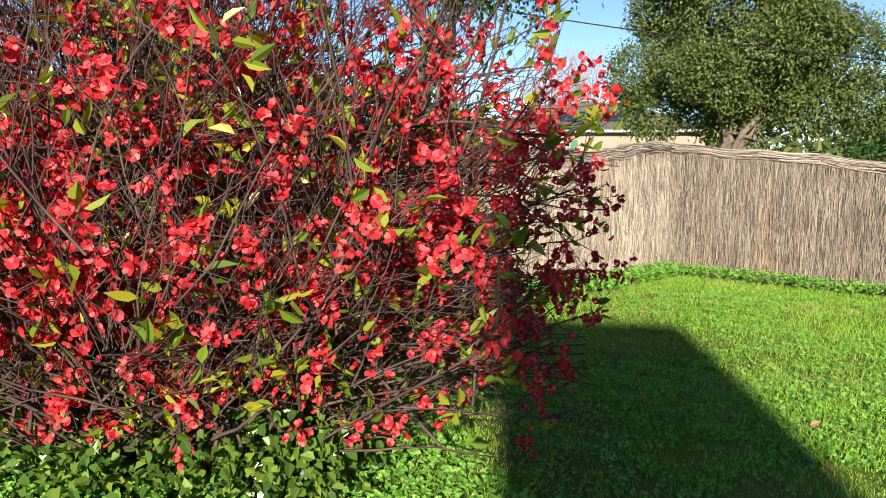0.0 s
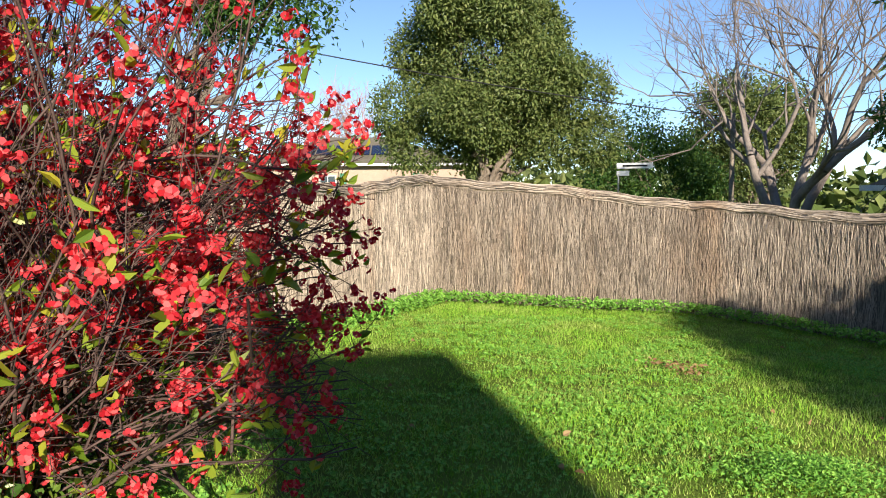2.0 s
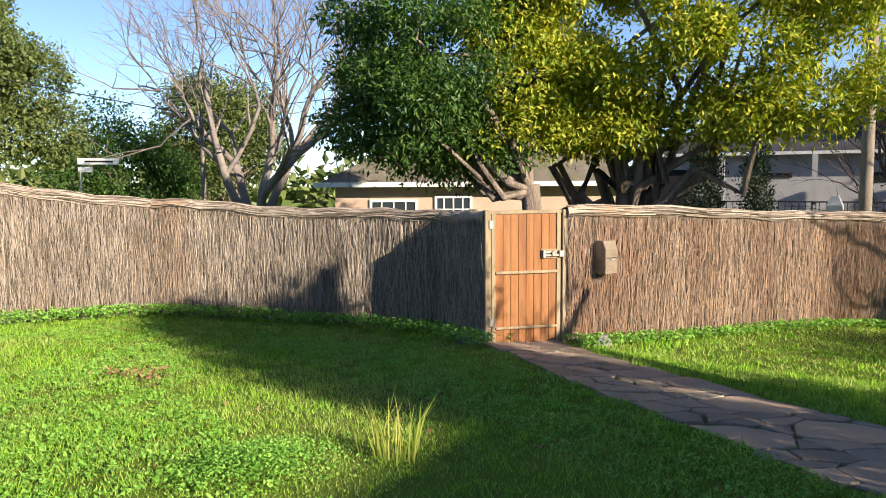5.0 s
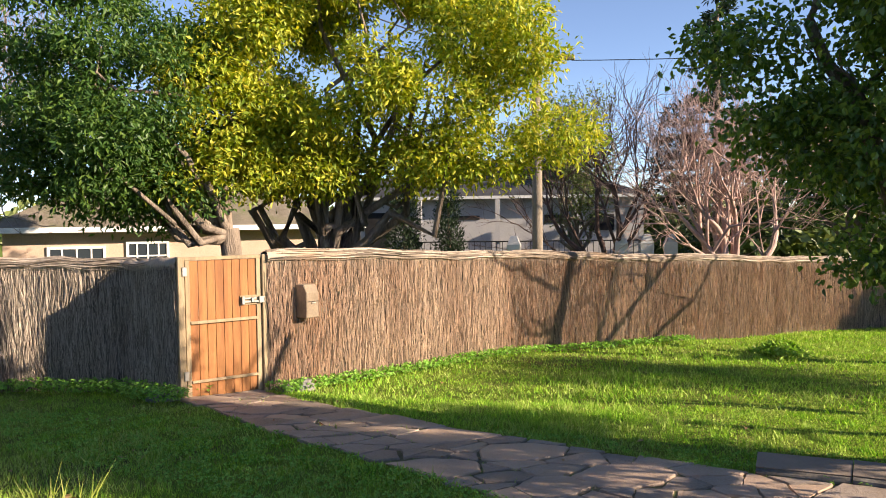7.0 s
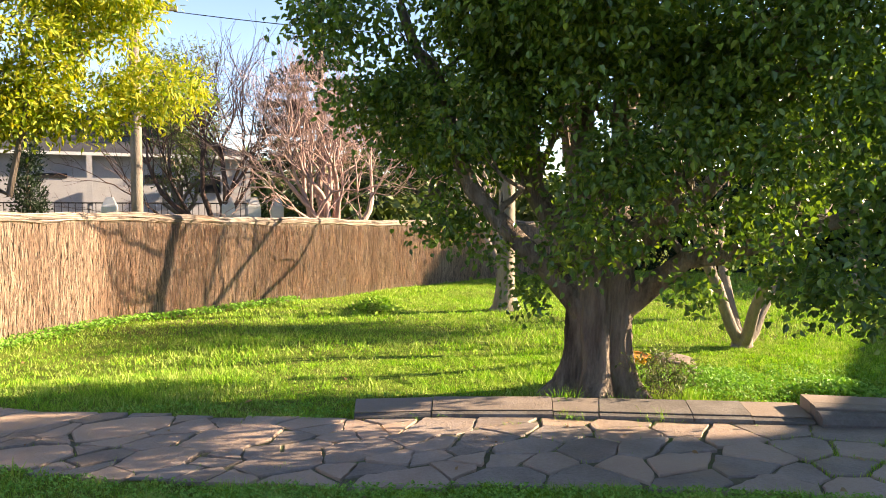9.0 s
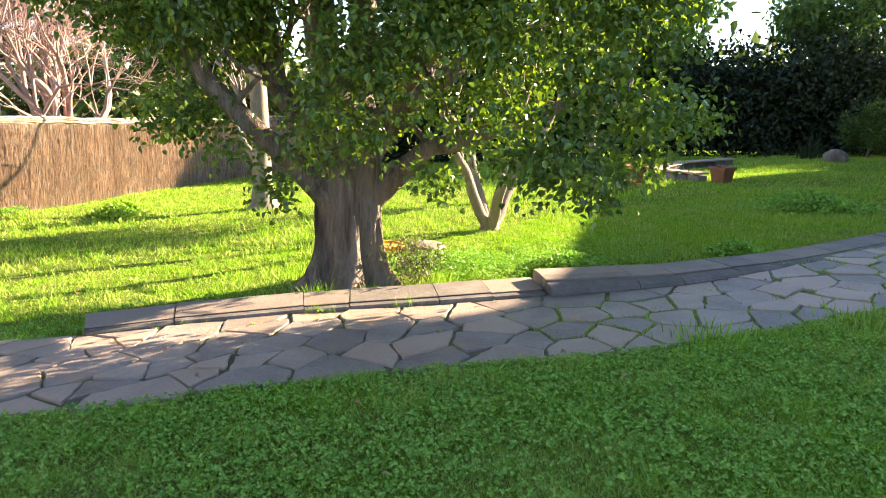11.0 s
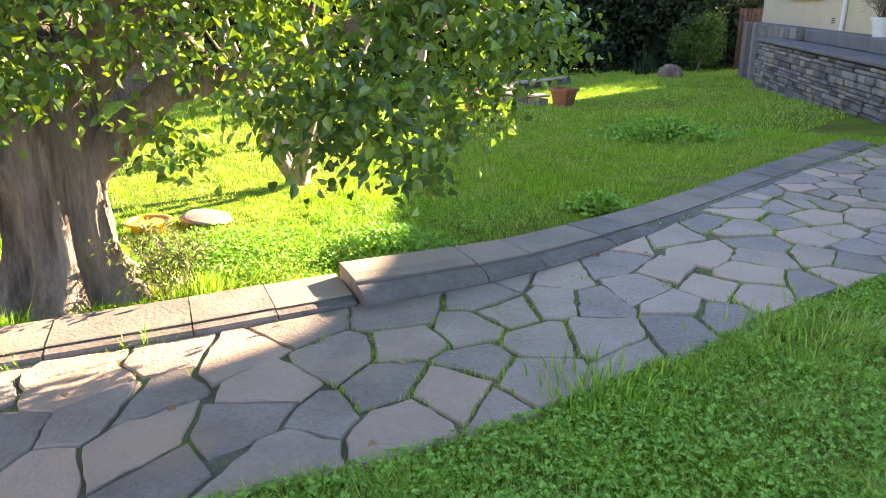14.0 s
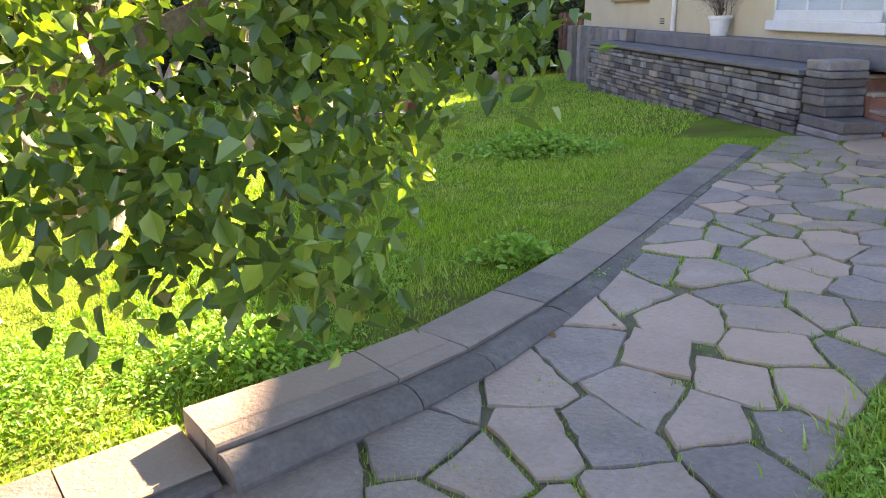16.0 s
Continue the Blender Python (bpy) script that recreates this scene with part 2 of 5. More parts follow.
GATEWOOD = surface("orange stained cedar", (0.32, 0.125, 0.045), (0.45, 0.20, 0.075), 1.5, 25, 0.6, (9, 9, 0.6), c3=(0.20, 0.075, 0.03), per_object=0.12)
PALEWOOD = surface("pale weathered timber", (0.34, 0.25, 0.15), (0.48, 0.37, 0.24), 2, 30, 0.8, (6, 6, 0.7), c3=(0.2, 0.15, 0.1))
BOXPAINT = surface("faded beige paint", (0.22, 0.165, 0.115), (0.32, 0.25, 0.18), 3, 40, 0.7, c3=(0.16, 0.115, 0.08))
BARK = surface("rough grey brown bark", (0.18, 0.135, 0.105), (0.44, 0.355, 0.285), 2.2, 18, 0.95, (3, 3, 0.5), c3=(0.06, 0.045, 0.035), bumps=1.0, dist=0.05)
PALEBARK = surface("pale bark", (0.22, 0.18, 0.14), (0.36, 0.30, 0.24), 3, 25, 0.9, (2, 2, 0.6), bumps=0.8, dist=0.02)
TWIG = surface("grey twigs", (0.20, 0.16, 0.14), (0.34, 0.29, 0.26), 2, 20, 0.9)
REDTWIG = surface("reddish twigs", (0.42, 0.27, 0.235), (0.60, 0.43, 0.37), 2, 20, 0.9)
DARKTWIG = surface("dark shrub twigs", (0.06, 0.036, 0.034), (0.18, 0.115, 0.10), 6, 40, 0.85)
IVY = leafy("dark glossy leaves", [(0.055, 0.12, 0.025), (0.09, 0.175, 0.032), (0.14, 0.235, 0.04), (0.25, 0.35, 0.05)], 0.3, 0.3, 0.55)
TREE_DARK = leafy("dark tree leaves", [(0.03, 0.085, 0.02), (0.055, 0.13, 0.026), (0.12, 0.20, 0.035)], 0.35, 0.45, 0.4)
TREE_OLIVE = leafy("olive tree leaves", [(0.075, 0.115, 0.03), (0.13, 0.175, 0.05), (0.21, 0.24, 0.08)], 0.25, 0.5, 0.35)
TREE_GOLD = leafy("golden green leaves", [(0.13, 0.21, 0.03), (0.28, 0.36, 0.04), (0.46, 0.48, 0.065), (0.60, 0.51, 0.075)], 0.38, 0.5, 0.25)
RENDER_PINK = surface("pinkish render", (0.50, 0.36, 0.28), (0.58, 0.43, 0.34), 1.5, 40, 0.9)
RENDER_CREAM = surface("cream render", (0.58, 0.48, 0.33), (0.66, 0.56, 0.40), 1.5, 50, 0.9, c3=(0.52, 0.42, 0.28))
RENDER_GREY = surface("grey white render", (0.42, 0.41, 0.42), (0.52, 0.51, 0.51), 1.0, 30, 0.9)
TILES = surface("mossy roof tiles", (0.14, 0.12, 0.09), (0.26, 0.22, 0.17), 2, 14, 0.9, c3=(0.12, 0.13, 0.06), bumps=0.9, dist=0.03)
SLATE = surface("dark roof", (0.035, 0.035, 0.04), (0.07, 0.07, 0.075), 2, 20, 0.8)
WHITE = surface("white paint", (0.72, 0.72, 0.70), (0.80, 0.80, 0.79), 3, 60, 0.5)
SANDSTONE = surface("orange render sill", (0.42, 0.26, 0.14), (0.50, 0.33, 0.19), 3, 50, 0.9)
WALLSTONE = surface("dry slate wall stone", (0.15, 0.145, 0.155), (0.30, 0.28, 0.27), 4, 30, 0.85, c3=(0.24, 0.18, 0.12), per_object=0.6, bumps=0.8, dist=0.015)
DARKSLATE = surface("dark terrace slate", (0.13, 0.125, 0.135), (0.21, 0.20, 0.205), 2.5, 30, 0.7, c3=(0.17, 0.15, 0.13), bumps=0.6, dist=0.008)
BLIND = surface("pale window blind", (0.50, 0.56, 0.58), (0.58, 0.63, 0.65), 2, 40, 0.35, (1, 1, 14), spec=0.6)
MORTAR = surface("dark mortar", (0.06, 0.055, 0.055), (0.11, 0.10, 0.095), 6, 60, 0.95)
TERRACOTTA = surface("terracotta", (0.30, 0.115, 0.065), (0.40, 0.17, 0.10), 4, 50, 0.8)
BRICK_RED = surface("red brick step", (0.26, 0.11, 0.08), (0.36, 0.17, 0.12), 5, 50, 0.85)
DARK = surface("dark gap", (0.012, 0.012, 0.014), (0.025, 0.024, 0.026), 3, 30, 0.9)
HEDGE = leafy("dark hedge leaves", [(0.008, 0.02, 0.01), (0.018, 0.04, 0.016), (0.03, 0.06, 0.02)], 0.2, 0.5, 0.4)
GLASS, gnt, gb = mat("window glass", 0.05, 0, 0.8)
gb.inputs["Base Color"].default_value = (0.03, 0.04, 0.05, 1)
METAL, mnt, mb = mat("worn galvanised steel", 0.45, 1.0)
mb.inputs["Base Color"].default_value = (0.42, 0.40, 0.37, 1)
LIME = leafy("lime green leaves", [(0.12, 0.22, 0.03), (0.22, 0.34, 0.04), (0.34, 0.42, 0.06)], 0.45, 0.45, 0.35)
PETAL = leafy("coral red petals", [(0.46, 0.012, 0.022), (0.62, 0.03, 0.045), (0.76, 0.075, 0.09), (0.84, 0.20, 0.20)], 0.35, 0.5, 0.3)
BUSHLEAF = leafy("yellow green shrub leaves", [(0.10, 0.18, 0.02), (0.20, 0.30, 0.03), (0.34, 0.40, 0.05), (0.50, 0.42, 0.04)], 0.4, 0.35, 0.5)

# ---- ground ----
def ground_mesh():
    def axis(lo, hi, a, b, fine, coarse):
        return np.unique(np.concatenate([np.arange(lo, a, coarse), np.arange(a, b, fine), np.arange(b, hi + coarse, coarse)]))
    xs, ys = axis(-400, 400, -6, 32, 0.25, 23.0), axis(-400, 400, -34, 16, 0.25, 23.0)
    X, Y = np.meshgrid(xs, ys, indexing="ij")
    v = np.stack([X, Y, lie(X, Y)], -1).reshape(-1, 3)
    ny = len(ys)
    i, j = np.meshgrid(np.arange(len(xs) - 1), np.arange(ny - 1), indexing="ij")
    f = np.stack([i * ny + j, (i + 1) * ny + j, (i + 1) * ny + j + 1, i * ny + j + 1], -1).reshape(-1, 4)
    return mesh_np("ground", v, f, SOIL, True)


ground = tagged(new("ground", ground_mesh()), "green winter lawn sloping down to the fence", "lawn", kind="structure")

# ---- path outline ----
EDGE_FAR = [(9.95, 4.55), (9.63, 4.2), (8.83, 2.87), (8.1, 1.6), (7.5, 0.0), (7.0, -1.36), (6.78, -2.45), (6.05, -3.85), (5.6, -4.9), (5.12, -6.05), (5.0, -7.2), (4.95, -8.5), (4.85, -10.5), (4.66, -13.3)]
EDGE_NEAR = [(9.1, 5.25), (9.0, 5.05), (7.7, 3.52), (6.87, 2.27), (5.91, 0.67), (5.3, -0.75), (4.93, -1.9), (4.6, -2.85), (4.15, -3.8), (3.86, -4.56), (3.67, -5.5), (3.44, -6.64), (3.1, -7.8), (2.4, -9.5), (1.6, -13.3)]


def along_line(pts, n):
    p = np.array(pts, float)
    s = np.concatenate([[0], np.cumsum(np.linalg.norm(np.diff(p, axis=0), axis=1))])
    t = np.linspace(0, s[-1], n)
    return np.stack([np.interp(t, s, p[:, i]) for i in range(p.shape[1])], 1)


def inside(poly, x, y):
    """Whether points lie in the polygon."""
    x, y = np.asarray(x, float), np.asarray(y, float)
    r = np.zeros(x.shape, bool)
    for (x1, y1), (x2, y2) in zip(poly, np.roll(poly, -1, axis=0)):
        c = ((y1 > y) != (y2 > y)) & (x < (x2 - x1) * (y - y1) / (y2 - y1 + 1e-12) + x1)
        r ^= c
    return r


PATH = np.array(EDGE_NEAR + EDGE_FAR[::-1])

# ---- brush fence ----
FENCE_A = [(-1.6, 6.6, 1.58), (0.9, 9.0, 1.60), (1.85, 9.9, 1.62), (3.5, 11.85, 1.76), (5.9, 11.15, 1.52), (7.6, 10.6, 1.33), (8.6, 9.2, 1.2), (9.3, 7.6, 1.13), (9.55, 6.3, 1.15), (9.16, 5.27, 1.18)]
FENCE_B = [(9.98, 4.5, 1.22), (12.3, 3.4, 1.13), (15.25, 1.95, 0.98), (19.05, -1.64, 0.73), (25.1, -7.5, 0.34), (28.5, -12.5, 0.2), (31, -19, 0.2)]


def fence(name, line, rng, label):
    top = along_line(line, 160)
    zb = lie(top[:, 0], top[:, 1]) - 0.05
    way = unit(np.gradient(top[:, :2], axis=0))
    nrm = np.stack([-way[:, 1], way[:, 0]], 1)
    k = len(top)
    v = np.concatenate([np.column_stack([top[:, :2] + s * nrm * 0.045, z]) for s in (-1, 1) for z in (zb, top[:, 2] - 0.1)])
    i = np.arange(k - 1)
    q = [np.stack([a * k + i, a * k + i + 1, b * k + i + 1, b * k + i], 1) for a, b in ((0, 1), (3, 2), (1, 3))]
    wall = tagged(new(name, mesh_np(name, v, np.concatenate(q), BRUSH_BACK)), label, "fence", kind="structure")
    # sticks
    total = np.linalg.norm(np.diff(top[:, :2], axis=0), axis=1).sum()
    n = int(total * (2700 if name == "fence_north" else 1500))
    u = rng.uniform(0, k - 1.001, n)
    a, f = u.astype(int), (u % 1)[:, None]
    c = top[a] * (1 - f) + top[a + 1] * f
    nn, ww, zb2 = nrm[a], way[a], zb[a]
    side = np.where(rng.random(n) < 0.82, -1.0, 1.0) * SIDE[name]
    h = c[:, 2] - zb2 - 0.12
    z0 = zb2 + rng.uniform(-0.05, 0.92, n) * h
    z1 = np.minimum(z0 + rng.uniform(0.12, 0.5, n), c[:, 2] - 0.06)
    d0 = side * rng.uniform(0.046, 0.085, n)
    d1 = d0 + side * rng.uniform(-0.02, 0.022, n)
    lean = rng.normal(0, 0.035, n)
    w = rng.uniform(0.0018, 0.0045, n) * (1.0 if name == "fence_north" else 1.3)
    p0 = np.column_stack([c[:, :2] + nn * d0[:, None], z0])
    p2 = np.column_stack([c[:, :2] + nn * d1[:, None] + ww * lean[:, None], z1])
    p1 = (p0 + p2) / 2 + np.column_stack([ww * rng.normal(0, 0.012, n)[:, None] + nn * (side * 0.006)[:, None], np.zeros(n)])
    wv, nv = np.column_stack([ww, np.zeros(n)]), np.column_stack([nn, np.zeros(n)]) * side[:, None]
    rows = []
    for p, s in ((p0, 1.0), (p1, 0.95), (p2, 0.6)):
        rows += [p - wv * (w * s)[:, None], p + nv * (w * s)[:, None], p + wv * (w * s)[:, None]]
    v = np.stack(rows, 1).reshape(-1, 3)
    o = np.arange(n)[:, None] * 9
    q = np.concatenate([o + np.array([[r * 3 + j, r * 3 + j + 1, r * 3 + j + 4, r * 3 + j + 3]]) for r in (0, 1) for j in (0, 1)])
    hang(tagged(new("brush_sticks", mesh_np("brush_sticks", v, q, BRUSH if name == "fence_north" else BRUSH_EAST)), "thin upright brown and grey brush sticks", kind="stuff"), wall)
    # rolled cap of bundled twigs lying along the top
    cap = Tubes()
    m = 420
    tp = along_line([(x, y, z) for x, y, z in line], m)
    tp[:, 2] += 0.02 * np.sin(np.arange(m) * 0.09) + 0.012 * np.sin(np.arange(m) * 0.31)
    cap.add(tp - np.array([0, 0, 0.045]), 0.088 + 0.008 * np.sin(np.arange(m) * 0.8), 8, 0.03, rng)
    tw = unit(np.gradient(tp, axis=0))
    for _ in range(int(total * 42)):
        s, ln = rng.integers(0, m - 28), rng.integers(12, 28)
        ang = rng.uniform(-0.35, math.pi + 0.35)
        rr = rng.uniform(0.084, 0.108)
        idx = np.arange(s, s + ln, 3)
        nn2 = np.stack([-tw[idx, 1], tw[idx, 0], np.zeros(len(idx))], 1)
        tilt = np.linspace(0, rng.normal(0, 0.3), len(idx))
        off = nn2 * (np.cos(ang + tilt) * rr * 1.15)[:, None] + np.array([0, 0, 1.0]) * (np.sin(ang + tilt) * rr)[:, None]
        cap.add(tp[idx] - np.array([0, 0, 0.045]) + off, np.linspace(0.007, 0.004, len(idx)), 4)
    hang(tagged(new("cap_roll", cap.mesh("cap_roll", BRUSH)), "pale bundled brush roll along the fence top"), wall)
    return wall


SIDE = {"fence_north": 1.0, "fence_east": 1.0}
fence("fence_north", FENCE_A, np.random.default_rng(3), "brown brushwood fence with a rolled top")
fence("fence_east", FENCE_B, np.random.default_rng(4), "brown brushwood fence with branch shadows on it")
# ---- gate ----
GL, GR = np.array([9.17, 5.24]), np.array([9.96, 4.55])
GZ = -0.63
gate_turn = Matrix.Translation((GL[0], GL[1], GZ)) @ Matrix.Rotation(math.atan2(GR[1] - GL[1], GR[0] - GL[0]), 4, "Z")
GW = float(np.linalg.norm(GR - GL))


def build_gate():
    g = thing("gate", (GL[0], GL[1], GZ), "closed orange-stained timber garden gate between pale posts", "gate")
    for x0, x1 in ((-0.085, 0.0), (GW, GW + 0.085)):
        part("post", boxes(gate_turn, ((x0, -0.06, -0.15), (x1, 0.06, 1.85)), bevel=0.008), PALEWOOD, g, "pale weathered gate post")
    part("gate_frame", boxes(gate_turn, ((0.015, -0.03, 0.0), (0.075, 0.015, 1.80)), ((GW - 0.075, -0.03, 0.0), (GW - 0.015, 0.015, 1.80)), ((0.0, -0.035, 1.80), (GW, 0.02, 1.845)), bevel=0.004), PALEWOOD, g, "pale timber gate frame")
    for z0, z1 in ((0.20, 0.235), (0.97, 1.01)):
        part("rail", boxes(gate_turn, ((0.075, -0.045, z0), (GW - 0.075, -0.012, z1)), bevel=0.004), PALEWOOD, g)
    n, w = 8, (GW - 0.15) / 8
    for i in range(n):
        part("board", boxes(gate_turn, ((0.075 + i * w + 0.003, -0.012, 0.0), (0.075 + (i + 1) * w - 0.003, 0.008, 1.795)), bevel=0.003), GATEWOOD, g)
    latch = part("latch", boxes(gate_turn, ((GW - 0.27, -0.055, 1.20), (GW - 0.05, -0.04, 1.23)), ((GW - 0.27, -0.05, 1.245), (GW - 0.08, -0.04, 1.275)), ((GW - 0.29, -0.06, 1.18), (GW - 0.25, -0.03, 1.29)), ((GW - 0.05, -0.065, 1.19), (GW + 0.03, -0.03, 1.28)), ((GW - 0.16, -0.07, 1.205), (GW - 0.12, -0.05, 1.27)), bevel=0.004), METAL, g, "worn steel sliding latch")
    part("latch_plate", boxes(gate_turn, ((GW - 0.31, -0.028, 1.17), (GW - 0.02, -0.0125, 1.30)), bevel=0.003), PALEWOOD, latch)
    for z in (0.25, 1.6):
        part("hinge", boxes(gate_turn, ((-0.03, -0.075, z), (0.03, -0.045, z + 0.12)), bevel=0.004), METAL, g, "dark steel hinge")
    return g


build_gate()

# ---- letterbox ----
def build_letterbox():
    way = unit(np.array([12.3 - 9.98, 3.4 - 4.5]))
    p = np.array([9.98, 4.5]) + way * 0.48
    turn = Matrix.Translation((p[0], p[1], 0.30)) @ Matrix.Rotation(math.atan2(way[1], way[0]), 4, "Z")
    b = thing("letterbox", (p[0], p[1], 0.30), "small beige letterbox with a sloping lid hung on the brush fence", "letterbox")
    bm = bmesh.new()
    prof = [(-0.06, 0.0), (-0.30, 0.0), (-0.30, 0.36), (-0.24, 0.47), (-0.06, 0.47)]
    vs = [[bm.verts.new((x, y, z)) for y, z in prof] for x in (0.0, 0.23)]
    for i in range(5):
        bm.faces.new((vs[0][i], vs[0][(i + 1) % 5], vs[1][(i + 1) % 5], vs[1][i]))
    bm.faces.new(vs[0]), bm.faces.new(vs[1])
    bmesh.ops.bevel(bm, geom=bm.edges[:], offset=0.01, segments=1, affect="EDGES")
    bmesh.ops.transform(bm, matrix=turn, verts=bm.verts)
    part("body", bm, BOXPAINT, b)
    part("slot", boxes(turn, ((0.02, -0.303, 0.225), (0.21, -0.298, 0.235))), DARK, b, "dark slot line")
    part("latch", boxes(turn, ((0.09, -0.315, 0.205), (0.16, -0.302, 0.218))), METAL, b)
    for x in (0.03, 0.17):
        part("bracket", boxes(turn, ((x, -0.06, 0.1), (x + 0.03, 0.06, 0.14))), METAL, b)


build_letterbox()

# ---- the house with its terrace ----
O = Vector((4.5, -14.4, 0.0))
HOUSE = Matrix.Translation(O) @ Matrix.Rotation(math.atan2(-0.82, 0.575), 4, "Z")
TOP = 0.55


def hpoint(s, y, z):
    return HOUSE @ Vector((s, y, z))


house = thing("house", tuple(hpoint(0, -6, -0.5)), "cream rendered house with a slate stone terrace in front", "house")
part("wall", boxes(HOUSE, ((-6, -11, -1.6), (14.6, -1.2, 3.7))), RENDER_CREAM, house, "cream rendered wall")


def house_roof():
    bm = bmesh.new()
    e = [bm.verts.new(hpoint(*p)) for p in ((-6.4, -0.7, 3.72), (15.0, -0.7, 3.72), (15.0, -11.5, 3.72), (-6.4, -11.5, 3.72))]
    u = [bm.verts.new(hpoint(*p)) for p in ((-6.4, -0.7, 3.95), (15.0, -0.7, 3.95), (15.0, -11.5, 3.95), (-6.4, -11.5, 3.95))]
    r = [bm.verts.new(hpoint(*p)) for p in ((-1.0, -6.1, 6.3), (9.6, -6.1, 6.3))]
    bm.faces.new(e[::-1])
    for k in range(4):
        bm.faces.new((e[k], e[(k + 1) % 4], u[(k + 1) % 4], u[k]))
    for f in ((u[0], u[1], r[1], r[0]), (u[1], u[2], r[1]), (u[2], u[3], r[0], r[1]), (u[3], u[0], r[0])):
        bm.faces.new(f)
    part("roof", bm, TILES, house, "dark tiled hipped roof")


house_roof()
# Unseen upper storey and chimney, added to cast the house shadow on the lawn.
part("upper_storey_caster", boxes(None, ((-1.0, -24.0, 3.8), (3.95, -18.2, 7.55)), ((-1.3, -24.3, 7.55), (4.15, -17.95, 7.8)), bevel=0.02), RENDER_CREAM, house)
part("chimney", boxes(None, ((-1.2, -15.5, 3.8), (0.68, -15.0, 8.58)), bevel=0.02), BRICK_RED, house, "unseen brick chimney block added for its lawn shadow")


def sash(parent, s0, s1, y, z0, z1, panes=2, sillmat=SANDSTONE, panemat=GLASS):
    """A framed window on the terrace wall, panes recessed."""
    w = part("window", boxes(HOUSE, ((s0, y - 0.02, z0), (s0 + 0.07, y + 0.035, z1)), ((s1 - 0.07, y - 0.02, z0), (s1, y + 0.035, z1)), ((s0, y - 0.02, z1 - 0.07), (s1, y + 0.035, z1)), ((s0, y - 0.02, z0), (s1, y + 0.035, z0 + 0.16)), bevel=0.006), WHITE, parent, "white framed window")
    step = (s1 - s0 - 0.14) / panes
    for i in range(panes):
        a = s0 + 0.07 + i * step
        part("pane", boxes(HOUSE, ((a + 0.02, y + 0.004, z0 + 0.16), (a + step - 0.02, y + 0.012, z1 - 0.07))), panemat, w)
        if i:
            part("mullion", boxes(HOUSE, ((a - 0.025, y - 0.02, z0 + 0.16), (a + 0.025, y + 0.03, z1 - 0.07))), WHITE, w)
    part("sill", boxes(HOUSE, ((s0 - 0.12, y - 0.02, z0 - 0.16), (s1 + 0.12, y + 0.10, z0 - 0.002)), bevel=0.015), sillmat, w, "sandy orange rendered sill")
    return w


sash(house, 9.0, 11.5, -1.18, 1.66, 2.9, 2, SANDSTONE, BLIND)
sash(house, 0.1, 2.95, -1.18, 1.12, 2.7, 3, WHITE, BLIND)
pipe = Tubes()
pipe.add([tuple(hpoint(7.2, -1.13, z)) for z in (0.85, 1.2, 2.2, 3.68)], [0.05] * 4, 10)
hang(tagged(new("downpipe", pipe.mesh("downpipe", WHITE)), "white painted downpipe"), house)
for z in (0.98, 1.03, 1.08):
    part("vent_slot", boxes(HOUSE, ((7.9, -1.2, z), (8.15, -1.194, z + 0.022))), DARK, house, "small dark wall vent")

terrace = thing("terrace", tuple(hpoint(4, -1, -0.5)), "raised slate terrace with a dry stone retaining wall", "terrace")
part("core", boxes(HOUSE, ((0.0, -1.195, -1.2), (9.9, -0.09, TOP - 0.07))), MORTAR, terrace)
part("paving", boxes(HOUSE, ((-0.05, -1.19, TOP - 0.068), (9.95, 0.04, TOP)), bevel=0.012), DARKSLATE, terrace, "dark grey slate paving slabs")
part("ledge", boxes(HOUSE, ((-1.2, -1.19, TOP + 0.002), (14.6, -0.72, 0.83)), bevel=0.02), DARKSLATE, terrace, "dark slate ledge along the house foot")
for k in range(12):
    part("plinth_stone", boxes(HOUSE, ((8.4 + k * 0.5, -0.719, TOP + 0.004 if k < 3 else -0.9), (8.89 + k * 0.5, -0.66 + 0.02 * (k % 3), 0.86 - 0.03 * (k % 2))), bevel=0.02), WALLSTONE, terrace)
rs = np.random.default_rng(21)
z = -0.75
while z < TOP - 0.10:
    h = rs.uniform(0.07, 0.15)
    h = min(h, TOP - 0.075 - z)
    s = -0.05 + rs.uniform(-0.2, 0)
    while s < 9.9:
        w = rs.uniform(0.18, 0.62)
        a, b = max(s, 0.0), min(s + w, 9.9)
        g = gz(*hpoint((a + b) / 2, 0, 0)[:2])
        if b - a > 0.06 and z + h > g - 0.05:
            d = rs.uniform(-0.045, 0.02)
            part("stone", boxes(HOUSE, ((a + 0.006, -0.09, z + 0.006), (b - 0.006, d, z + h - 0.006)), bevel=0.012), WALLSTONE, terrace)
        s += w
    z += h

